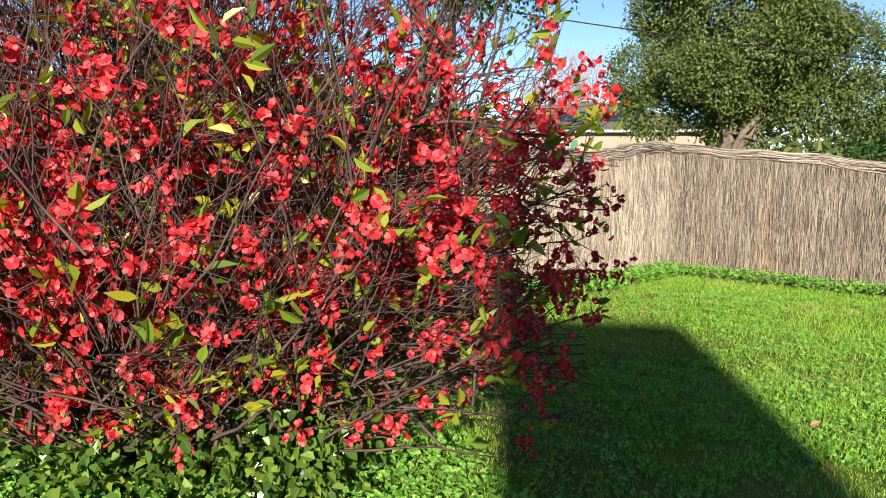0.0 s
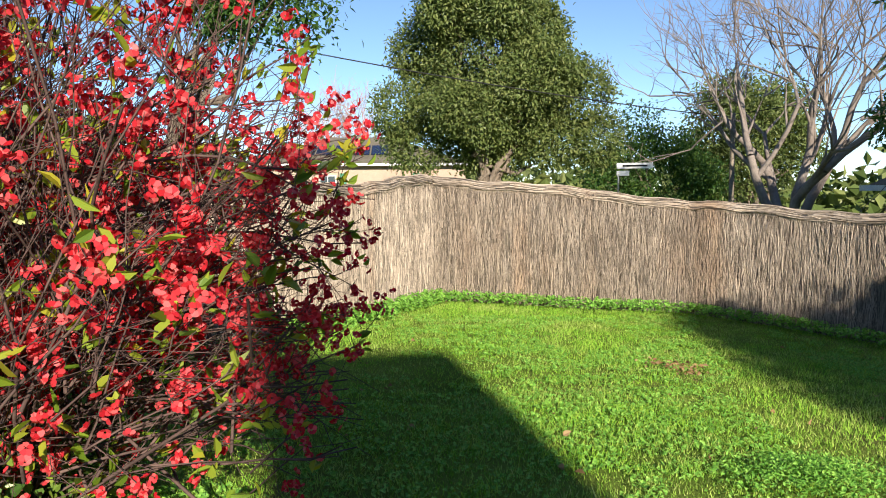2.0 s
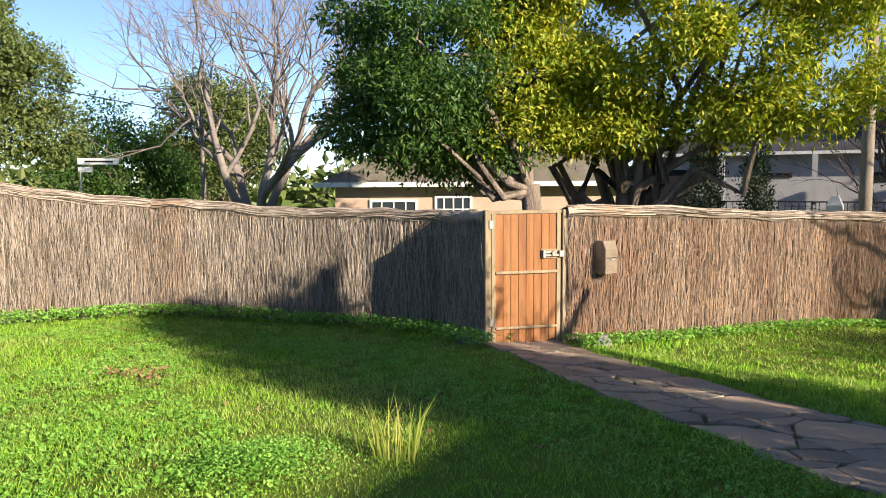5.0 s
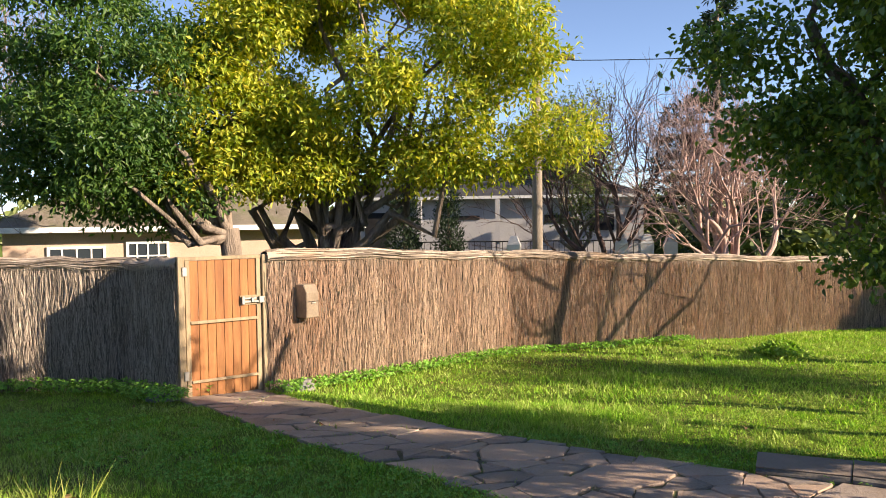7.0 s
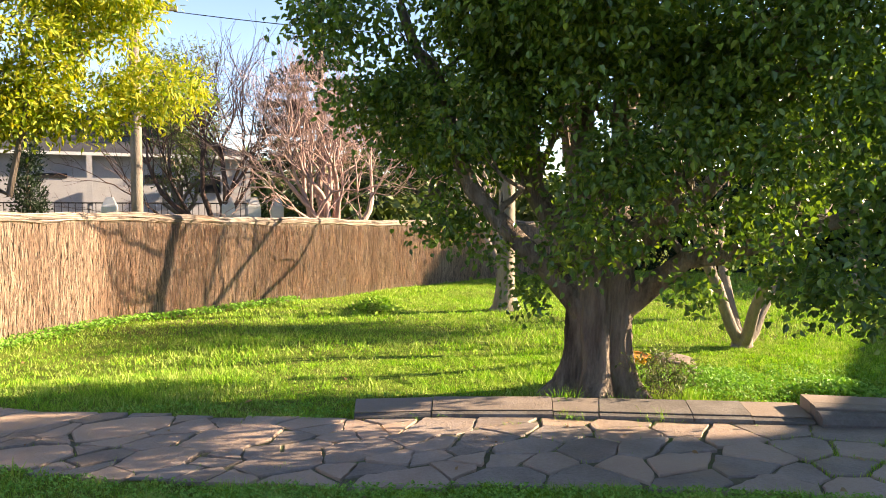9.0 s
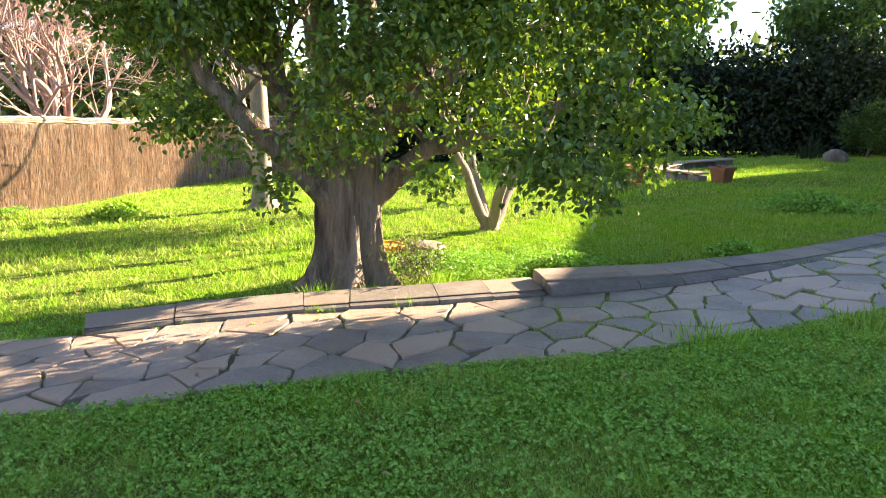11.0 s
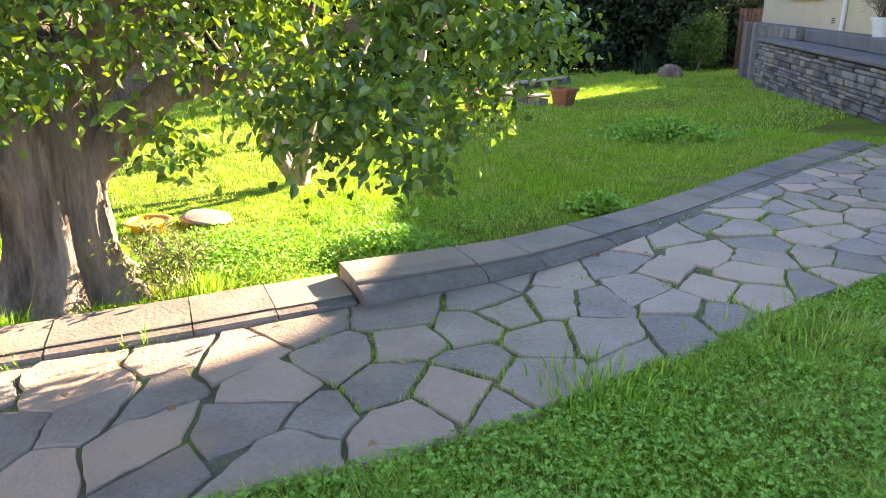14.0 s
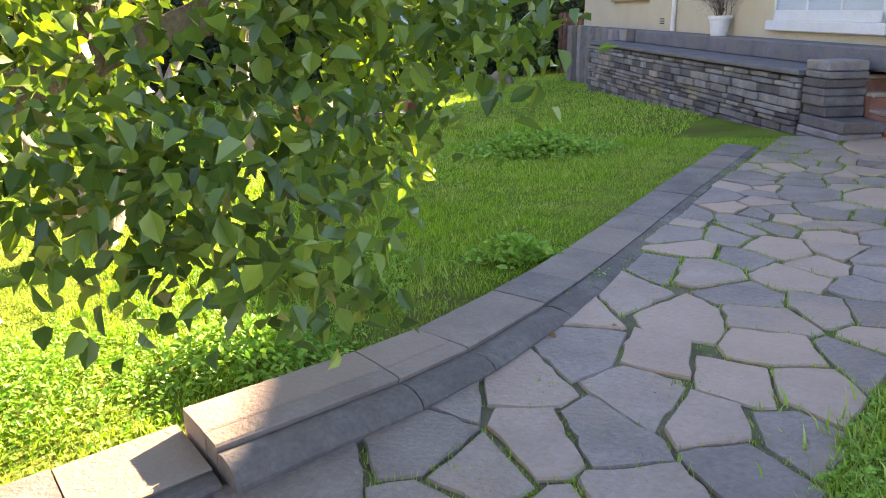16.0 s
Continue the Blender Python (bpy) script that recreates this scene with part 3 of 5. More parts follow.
steps = thing("front_steps", tuple(hpoint(-0.6, -1.4, -0.3)), "worn brick steps with slate treads beside a stone pier", "steps")
for i in range(4):
    s1, z1 = -0.02, -0.30 + 0.2 * (i + 1)
    s0 = -0.02 - 0.32 * (4 - i)
    part("riser", boxes(HOUSE, ((s0, -3.4, -0.6), (s0 + 0.32 - 0.004, -0.62, z1 - 0.055)), bevel=0.008), BRICK_RED, steps, "worn red brick riser")
    part("tread", boxes(HOUSE, ((s0 - 0.03, -3.42, z1 - 0.053), (s0 + 0.34, -0.61, z1)), bevel=0.012), STONE, steps, "grey slate tread")
z = -0.45
while z < TOP + 0.02:
    h = rs.uniform(0.09, 0.15)
    ext = -1.0 if z < -0.1 else -0.55
    part("pier_stone", boxes(HOUSE, ((ext + rs.uniform(-0.03, 0.03), -0.6, z), (-0.06, -0.05 + rs.uniform(-0.03, 0.03), z + h - 0.008)), bevel=0.015), WALLSTONE, steps)
    z += h


def pot(at, r, h, material, label, square=False):
    p = thing("plant_pot", at, label, "pot")
    bm = bmesh.new()
    n = 4 if square else 20
    prof = [(0.72, 0), (0.95, 0.82), (1.08, 0.83), (1.08, 1.0), (0.92, 1.0), (0.86, 0.85), (0.0, 0.84)]
    rings = [[bm.verts.new((at[0] + r * k * math.cos((i + 0.5) * 2 * math.pi / n), at[1] + r * k * math.sin((i + 0.5) * 2 * math.pi / n), at[2] + h * zz)) for i in range(n)] for k, zz in prof[:-1]]
    c = bm.verts.new((at[0], at[1], at[2] + h * 0.84))
    for a, b in zip(rings, rings[1:]):
        for i in range(n):
            bm.faces.new((a[i], a[(i + 1) % n], b[(i + 1) % n], b[i]))
    for i in range(n):
        bm.faces.new((rings[-1][i], rings[-1][(i + 1) % n], c))
    bm.faces.new(rings[0])
    part("vessel", bm, material, p)
    return p


pp = hpoint(4.5, -0.95, 0.83)
white_pot = pot(tuple(pp), 0.2, 0.36, WHITE, "white pot with a bare dry shrub on the terrace")
rt = np.random.default_rng(5)
tb = Tubes()
for _ in range(26):
    grow(tb, rt, np.array(pp) + np.array([rt.normal(0, 0.05), rt.normal(0, 0.05), 0.28]), (rt.normal(0, 0.3), rt.normal(0, 0.3), 1), 0.3, 0.006, 3, 0.5, 0.1, thin=0.002, sides=4)
hang(tagged(new("twig_mass", tb.mesh("twig_mass", DARKTWIG)), "dry brown twigs", kind="stuff"), white_pot)

# ---- kerb along the far side of the path ----
def kerb():
    k = thing("kerb", (5.6, -4.9, gz(5.6, -4.9)), "low curved kerb of grey stone slabs along the path", "kerb")
    line = along_line([(7.05, -1.3), (6.8, -2.5), (6.05, -3.85), (5.56, -5.0)], 41)[[0, 7, 18, 22, 30, 35, 40]]
    tall = along_line([(5.555, -5.02), (5.42, -5.3), (5.14, -6.1), (5.0, -7.2), (4.96, -8.4), (4.9, -10.0), (4.72, -13.2)], 85)[[0, 9, 14, 22, 27, 34, 41, 46, 55, 60, 69, 76, 84]]
    rng = np.random.default_rng(8)
    for pts, h0, h1, wid in ((line, 0.06, 0.075, 0.50), (tall, 0.17, 0.03, 0.44)):
        n = len(pts) - 1
        for i in range(n):
            a, b = pts[i], pts[i + 1]
            d = unit(b - a)
            n0, n1 = (np.array([-e[1], e[0]]) for e in (unit(pts[min(n, i + 1)] - pts[max(0, i - 1)]), unit(pts[min(n, i + 2)] - pts[i])))
            ha, hb = (h0 + (h1 - h0) * min(1, e / max(1, n * 0.45)) for e in (i, i + 1))
            w = wid
            low = rng.uniform(-0.006, 0.004)
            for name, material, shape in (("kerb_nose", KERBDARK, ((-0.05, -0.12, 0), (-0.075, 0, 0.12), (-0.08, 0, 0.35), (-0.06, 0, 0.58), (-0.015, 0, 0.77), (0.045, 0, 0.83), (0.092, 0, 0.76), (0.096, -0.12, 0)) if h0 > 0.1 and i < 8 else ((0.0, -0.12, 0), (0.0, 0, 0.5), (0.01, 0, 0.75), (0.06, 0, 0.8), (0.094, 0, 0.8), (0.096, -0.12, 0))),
                                          *((("kerb_strip", KERBSTONE, ((0.1, -0.12, 0), (0.1, 0, 0.76), (0.094, 0, 0.9), (0.105, 0, 0.95), (0.2, 0.004, 0.97), (0.205, -0.12, 0))),) if h0 > 0.1 and i < 2 else ()),
                                          ("kerb_slab", KERBSTONE, ((0.213, -0.12, 0), (0.213, 0, 0.86), (0.208, 0, 0.97), (0.219, 0, 1.0), (w * 0.65, 0.004, 1.0), (w, 0.006, 1.0), (w, -0.12, 0)) if h0 > 0.1 and i < 2 else ((0.1, -0.12, 0), (0.1, 0, 0.80), (0.092, 0, 0.95), (0.105, 0, 1.0), (w * 0.55, 0.004, 1.0), (w, 0.006, 1.0), (w, -0.12, 0)))):
                bm = bmesh.new()
                rings = []
                for e, en, h, z, sh in ((a, n0, ha, gz(*a), 0.004), (b, n1, hb, gz(*b), -0.004)):
                    rings.append([bm.verts.new((*(e + d * sh + en * q), z + up + g * h + (low if g > 0.7 else 0))) for q, up, g in shape])
                r0, r1 = rings
                m = len(shape)
                for j in range(m):
                    bm.faces.new((r0[j], r0[(j + 1) % m], r1[(j + 1) % m], r1[j]))
                bm.faces.new(r0), bm.faces.new(r1)
                part(name, bm, material, k)


kerb()

# ---- trees ----
def leaf_part(name, rng, blobs, per_m2, per_clump, spread, length, width, material, parent, droop=0.3, label="", fine=False):
    at, al, fc, ln, wd = foliage(rng, blobs, per_m2, per_clump, spread, length, width, droop)
    me = (leaves_mesh if fine else cheap_leaves)(name, at, al, fc, ln, wd, material)
    return hang(tagged(new(name, me), label), parent)


def blobs_in(rng, cx, cy, cz, rx, ry, rz, n, size, flat=0.8):
    d = unit(rng.standard_normal((n, 3))) * (rng.uniform(0.25, 1, n) ** 0.4)[:, None]
    s = rng.uniform(0.7, 1.3, n) * size
    return [(cx + a * rx, cy + b * ry, cz + c * rz, q, q, q * flat) for (a, b, c), q in zip(d, s)]


def leafy_tree(name, at, trunk_r, fork, crown, n, size, leafmat, barkmat, label, seed, per_m2=7, per_clump=16, spread=0.22, leaf=(0.2, 0.09), extra=(), flat=0.8):
    rng = np.random.default_rng(seed)
    base = np.array([at[0], at[1], gz(*at) - 0.1])
    t = thing(name, tuple(base), label, "tree")
    tb = Tubes()
    top = base + np.array([rng.normal(0, 0.15), rng.normal(0, 0.15), fork])
    tb.add(wander(rng, base, top, 6, 0.03), np.array([1.5, 1.1, 1, 0.95, 0.92, 0.9]) * trunk_r, 10, 0.05, rng)
    bl = blobs_in(rng, *crown, n, size, flat) + list(extra)
    for b in bl[:36:2]:
        tb.add(wander(rng, top - np.array([0, 0, 0.1]), b[:3], 7, 0.07), np.linspace(trunk_r * 0.42, 0.012, 7), 5)
    hang(tagged(new("trunk", tb.mesh("trunk", barkmat)), "branching trunk"), t)
    leaf_part("crown", rng, bl, per_m2, per_clump, spread, leaf[0], leaf[1], leafmat, t)
    return t


def bare_tree(name, at, r, h, depth, label, seed, material, stems=4, spread=0.45, kids=(2, 3), up=0.35, first=0.3, thin=0.006, lean=0.5, stub=None):
    rng = np.random.default_rng(seed)
    base = np.array([at[0], at[1], gz(*at) - 0.1])
    t = thing(name, tuple(base), label, "tree")
    tb, tw = Tubes(), Tubes()
    top = base + np.array([0, 0, (h * first * 0.5 if stub is None else stub) + 0.1])
    tb.add(wander(rng, base, top, 4, 0.03), np.array([1.4, 1.1, 1, 1]) * r, 9, 0.06, rng)
    for i in range(stems):
        a = 2 * math.pi * i / stems + rng.uniform(-0.3, 0.3)
        tips = []
        grow(tb, rng, top - np.array([0, 0, r]), (math.cos(a) * lean, math.sin(a) * lean, 1), h * first, r * 0.62, 2, spread, up, 0.75, 7, kids, tips, 0.012)
        for p, w in tips[1:]:
            for _ in range(2):
                grow(tw, rng, p, w + rng.normal(0, 0.4, 3), h * 0.14, r * 0.13, depth - 2, spread * 1.15, up * 0.5, 0.7, 4, kids, None, thin)
    hang(tagged(new("trunk", tb.mesh("trunk", material)), "forked bare limbs"), t)
    hang(tagged(new("twig_mass", tw.mesh("twig_mass", material)), "fine bare twigs", kind="stuff"), t)
    return t


# the broad evergreen beside the path
def garden_tree():
    rng = np.random.default_rng(11)
    base = np.array([7.42, -3.95, gz(7.42, -3.95)])
    t = thing("garden_tree", tuple(base), "old broad tree with a thick furrowed trunk and glossy dark leaves", "tree")
    # buttressed trunk
    n, rings = 120, 34
    v = []
    for k in range(rings):
        f = k / (rings - 1)
        zz = -0.15 + f * 1.8
        flare = 0.265 + 0.30 * math.exp(-max(0, zz + 0.05) * 4.6) + 0.05 * f
        for i in range(n):
            a = 2 * math.pi * i / n
            root = math.exp(-max(0, zz) * 3)
            lobes = 1 + (0.08 + 0.2 * root) * math.sin(5 * a + 1.3 + 0.5 * f) + 0.07 * math.sin(9 * a + 2 * f)
            p = Vector((math.cos(a) * 3.2, math.sin(a) * 3.2, zz * 1.1))
            ridge = 1 - abs(noise.noise(p * 1.5)) * 2.2
            lobes += 0.13 * max(-0.7, ridge) * (1 - 0.4 * root) + 0.06 * noise.noise(p * 4.0) + 0.035 * noise.noise(Vector((p.x * 3.2, p.y * 3.2, p.z * 1.2)) * 2.2)
            r = flare * lobes * (math.sqrt(max(0.0, 1 - ((f - 0.72) / 0.28) ** 2)) if f > 0.72 else 1.0)
            v.append((base[0] + r * math.cos(a) + 0.05 * f, base[1] + r * math.sin(a), base[2] + zz))
    q = [(k * n + i, k * n + (i + 1) % n, (k + 1) * n + (i + 1) % n, (k + 1) * n + i) for k in range(rings - 1) for i in range(n)]
    hang(tagged(new("trunk", mesh_np("trunk", v, q, BARK, True)), "thick furrowed grey trunk with root flare"), t)
    limbs = [((7.44, -3.9, 0.25), (7.85, -2.65, 1.6), (7.95, -1.9, 3.4), 0.115), ((7.42, -4.0, 0.25), (6.78, -4.5, 0.95), (6.0, -5.6, 1.35), 0.12),
             ((7.6, -3.8, 0.8), (8.05, -3.43, 1.6), (8.1, -3.2, 4.6), 0.16), ((7.5, -4.0, 0.8), (7.95, -3.95, 2.0), (8.0, -3.9, 4.9), 0.17),
             ((7.6, -4.1, 0.8), (7.8, -4.35, 2.3), (7.7, -4.6, 4.8), 0.16), ((7.3, -4.0, 0.9), (6.7, -4.6, 2.0), (5.9, -5.3, 2.8), 0.10), ((7.6, -3.8, 0.9), (8.8, -4.2, 2.2), (9.6, -4.4, 3.4), 0.12), ((7.5, -4.2, 0.9), (7.3, -5.6, 2.0), (7.0, -7.0, 2.4), 0.11)]
    for a, b, c, r in limbs:
        tb = Tubes()
        pts = np.concatenate([wander(rng, a, b, 6, 0.015), wander(rng, b, c, 6, 0.02)[1:]])
        tb.add(pts, np.linspace(r * 1.1, r * 0.45, len(pts)) + r * 0.6 * np.exp(-np.arange(len(pts)) * 1.1), 12, 0.05, rng)
        for _ in range(5):
            p = pts[rng.integers(4, len(pts))]
            grow(tb, rng, p, np.array([rng.normal(), rng.normal(), abs(rng.normal()) + 0.6]), 0.55, r * 0.3, 2, 0.6, 0.3, sides=6)
        hang(tagged(new("limb", tb.mesh("limb", BARK)), "twisting bare-barked limb"), t)
    return t, rng


GT, GRNG = garden_tree()
GBLOBS = []
for cx, cy, cz, r, k, s in ((6.6, -4.2, 3.6, (1.3, 2.0, 1.2), 56, 0.5), (7.5, -2.7, 3.0, (0.5, 0.7, 1.0), 12, 0.42), (5.2, -5.4, 3.6, (0.8, 1.0, 0.7), 12, 0.45), (6.9, -6.0, 1.5, (0.6, 0.6, 0.55), 8, 0.3), (7.6, -6.7, 2.6, (1.0, 1.0, 0.8), 8, 0.4)):
    GBLOBS += blobs_in(GRNG, cx, cy, cz, *r, k, s)
# the low boughs of the skirt, each a lumpy mass of leaves
for cx, cy, cz, r in ((8.0, -1.95, 2.8, 0.5), (7.85, -1.3, 3.2, 0.5), (7.95, -1.45, 2.35, 0.42), (7.95, -1.9, 2.0, 0.38), (8.0, -2.4, 1.35, 0.4), (8.01, -2.79, 2.03, 0.5), (7.53, -3.1, 2.8, 0.7), (7.75, -2.95, 1.0, 0.3), (7.1, -3.3, 0.93, 0.26), (6.63, -3.58, 1.8, 0.55), (6.67, -3.5, 1.17, 0.33), (6.65, -4.24, 2.62, 0.7), (6.2, -4.25, 1.35, 0.42), (6.13, -4.17, 2.01, 0.5), (5.66, -4.68, 1.86, 0.5), (5.63, -4.51, 1.08, 0.33), (5.46, -5.09, 2.4, 0.6), (5.15, -4.83, 1.07, 0.35), (4.83, -4.79, 0.69, 0.2), (4.92, -5.06, 1.54, 0.42), (4.83, -5.48, 1.96, 0.38), (4.62, -5.24, 1.28, 0.28), (5.09, -5.87, 2.61, 0.45), (5.15, -4.59, 0.89, 0.22), (5.5, -6.2, 0.9, 0.26), (5.6, -6.35, 1.35, 0.34), (5.35, -6.6, 1.2, 0.26), (5.45, -5.6, 0.75, 0.2), (6.24, -4.17, 0.72, 0.14), (7.49, -3.19, 0.57, 0.13)):
    GBLOBS += blobs_in(GRNG, cx, cy, cz, r * 0.75, r * 0.75, r * 0.6, 5 if r > 0.3 else 3, r * 0.55)
leaf_part("crown", GRNG, GBLOBS, 25, 9, 0.10, 0.08, 0.06, IVY, GT, 0.55, "glossy dark green heart-shaped leaves", True)

bare_tree("small_tree", (9.6, -7.45), 0.15, 4.6, 3, "small pale-barked tree forking low above the lawn", 31, PALEBARK, 4, 0.35, (1, 2), 0.4, 0.3, 0.01, 0.85, 0.15)


def lawn_tree():
    rng = np.random.default_rng(32)
    bx, by = 15.5, -6.05
    z = gz(bx, by)
    t = thing("lawn_tree", (bx, by, z), "single pale-trunked bare tree standing on the far lawn", "tree")
    tb, tw = Tubes(), Tubes()
    tb.add([(bx, by, z - 0.15), (bx, by, z + 0.12), (bx + 0.02, by, z + 0.5), (bx, by, z + 1.6), (bx + 0.05, by, z + 2.9)], [0.46, 0.27, 0.2, 0.18, 0.17], 12, 0.05, rng)
    for line, r in ((((0, 0, 1.85), (0.1, 0, 3.1), (0.45, 0.1, 4.4), (0.9, 0, 6.4)), 0.15), (((0.1, 0, 3.9), (-0.5, 0.1, 4.5), (-1.1, 0.1, 4.9), (-1.9, 0, 5.6)), 0.05),
                    (((0, 0, 0.9), (1.0, 0.0, 2.25), (2.2, 0.0, 3.0), (3.5, 0, 3.9)), 0.10), (((0.05, 0, 0.75), (1.95, -0.1, 1.75), (3.5, -0.1, 2.3), (4.4, -0.1, 3.4)), 0.085),
                    (((1.0, 0, 2.25), (1.3, 0.1, 3.2), (1.7, 0.1, 4.4)), 0.06), (((2.2, 0, 3.0), (2.3, 0.3, 3.8), (2.9, 0.4, 4.6)), 0.05)):
        pts = along_line([(bx + a, by + b, z + c) for a, b, c in line], 12) + rng.normal(0, 0.035, (12, 3))
        tb.add(pts, np.linspace(r, r * 0.4, 12), 8, 0.04, rng)
        for _ in range(9):
            p = pts[rng.integers(3, 12)]
            grow(tw, rng, p, (rng.normal(0, 0.8), rng.normal(0, 0.5), 0.7), 0.7, r * 0.28, 3, 0.5, 0.2, 0.7, 4, (1, 2), None, 0.007)
    hang(tagged(new("trunk", tb.mesh("trunk", PALEBARK)), "pale trunk with few leaning limbs"), t)
    hang(tagged(new("twig_mass", tw.mesh("twig_mass", PALEBARK)), "fine bare twigs", kind="stuff"), t)


lawn_tree()

# beyond the fence
leafy_tree("street_tree", (9.4, 24.3), 0.3, 2.3, (9.3, 24.4, 5.6, 2.9, 2.6, 3.1), 40, 0.85, TREE_OLIVE, BARK, "dense lumpy dark evergreen street tree", 41, 20, 16, 0.16, (0.16, 0.075), [(9.3, 24.4, 5.6, 2.0, 1.9, 2.2), (12.1, 22.9, 4.6, 0.9, 0.9, 1.2), (12.5, 22.7, 3.2, 0.8, 0.8, 0.9), (6.3, 25.2, 4.2, 0.9, 0.9, 1.0), (6.9, 25.0, 3.0, 1.0, 1.0, 0.8), (11.2, 23.4, 3.2, 1.2, 1.2, 0.9)])
leafy_tree("gate_tree", (12.6, 6.65), 0.2, 2.5, (11.75, 8.3, 4.1, 1.7, 1.75, 2.3), 44, 0.5, TREE_DARK, BARK, "dark leaved tree just outside the gate", 42, 24, 14, 0.13, (0.14, 0.055), [(12.0, 8.6, 2.2, 0.7, 0.7, 0.4), (12.4, 7.0, 2.2, 0.6, 0.6, 0.35), (11.4, 9.4, 2.7, 0.8, 0.8, 0.5), (12.4, 7.8, 1.9, 0.6, 0.6, 0.35)], 0.5)
leafy_tree("golden_tree", (14.45, 5.4), 0.3, 1.8, (14.2, 4.5, 4.5, 1.9, 3.6, 2.3), 92, 0.5, TREE_GOLD, BARK, "spreading tree with golden green leaves over the fence", 43, 26, 14, 0.13, (0.14, 0.055), [(13.6, 5.2, 2.7, 0.8, 0.8, 0.45), (14.2, 3.0, 2.9, 0.8, 0.8, 0.5), (12.5, 6.5, 3.3, 0.8, 0.8, 0.6), (12.3, 6.8, 4.3, 0.8, 0.8, 0.6), (12.7, 6.2, 2.6, 0.7, 0.7, 0.4), (12.3, 7.2, 2.4, 0.6, 0.6, 0.4), (12.6, 6.0, 5.2, 0.8, 0.8, 0.6), (13.1, 6.3, 2.9, 0.8, 0.8, 0.5), (14.8, 2.2, 2.9, 0.9, 0.9, 0.5), (15.0, 0.8, 3.3, 0.8, 0.8, 0.5), (14.3, 3.6, 2.7, 0.8, 0.8, 0.4), (14.0, 6.0, 2.6, 0.8, 0.8, 0.45)], 0.5)
leafy_tree("far_tree", (21.8, 26.3), 0.3, 2.0, (21.8, 26.3, 3.6, 2.3, 2.3, 2.4), 26, 0.9, TREE_OLIVE, BARK, "brown green ivy-covered tree down the street", 44, 7, 14, 0.25, (0.22, 0.1))
leafy_tree("hedge_tree", (16.6, 25.6), 0.15, 1.0, (16.6, 25.6, 2.0, 2.4, 1.6, 2.0), 26, 0.7, TREE_DARK, BARK, "bushy green garden trees behind the street sign", 45, 9, 14, 0.22, (0.18, 0.08))
bare_tree("bare_street_tree", (16.2, 17.9), 0.25, 10.5, 5, "tall leafless street tree with grey limbs", 51, TWIG, 5, 0.4, (2, 3), 0.35, 0.26, 0.008, 0.55)
bare_tree("pink_bare_tree", (27.3, -3.9), 0.2, 8.4, 5, "leafless tree with pinkish twigs in the sun", 52, REDTWIG, 8, 0.4, (2, 3), 0.3, 0.24, 0.008, 0.5)
bare_tree("dark_bare_tree", (28.5, 0.0), 0.2, 9.0, 5, "dark leafless tree in front of the grey house", 53, DARKTWIG, 4, 0.4, (2, 3), 0.35, 0.26, 0.008, 0.5)


# buildings beyond
def far_house(name, at, turn, w, d, h, rise, wallmat, roofmat, label, eave=0.5):
    m = Matrix.Translation((at[0], at[1], at[2])) @ Matrix.Rotation(radians(turn), 4, "Z")
    hs = thing(name, at, label, "house")
    part("wall", boxes(m, ((0, 0, 0), (w, d, h))), wallmat, hs)
    bm = bmesh.new()
    lo = [bm.verts.new(m @ Vector(p)) for p in ((-eave, -eave, h), (w + eave, -eave, h), (w + eave, d + eave, h), (-eave, d + eave, h))]
    k = min(w, d) / 2 + eave
    hi = [bm.verts.new(m @ Vector(p)) for p in (((k - eave), d / 2, h + rise), (w - k + eave, d / 2, h + rise))]
    for f in ((lo[0], lo[1], hi[1], hi[0]), (lo[1], lo[2], hi[1]), (lo[2], lo[3], hi[0], hi[1]), (lo[3], lo[0], hi[0]), tuple(reversed(lo))):
        bm.faces.new(f)
    part("roof", bm, roofmat, hs)
    part("gutter", boxes(m, ((-eave - 0.06, -eave - 0.06, h - 0.08), (w + eave + 0.06, -eave + 0.03, h + 0.06)), ((-eave - 0.06, -eave + 0.03, h - 0.08), (-eave + 0.03, d + eave, h + 0.06))), WHITE, hs, "white gutter")
    return hs, m


def far_window(hs, m, x0, x1, z0, z1, nx=2, nz=2, frame=WHITE):
    w = part("window", boxes(m, ((x0, -0.06, z0), (x0 + 0.07, 0.0, z1)), ((x1 - 0.07, -0.06, z0), (x1, 0.0, z1)), ((x0 + 0.05, -0.06, z0), (x1 - 0.05, 0.0, z0 + 0.07)), ((x0 + 0.05, -0.06, z1 - 0.07), (x1 - 0.05, 0.0, z1))), frame, hs, "white window frame")
    for i in range(1, nx):
        part("glazing_bar", boxes(m, ((x0 + (x1 - x0) * i / nx - 0.02, -0.05, z0 + 0.06), (x0 + (x1 - x0) * i / nx + 0.02, -0.031, z1 - 0.06))), frame, w)
    for i in range(1, nz):
        part("glazing_bar", boxes(m, ((x0 + 0.06, -0.048, z0 + (z1 - z0) * i / nz - 0.02), (x1 - 0.06, -0.032, z0 + (z1 - z0) * i / nz + 0.02))), frame, w)
    part("pane", boxes(m, ((x0 + 0.03, -0.03, z0 + 0.03), (x1 - 0.03, -0.004, z1 - 0.03))), GLASS, w)


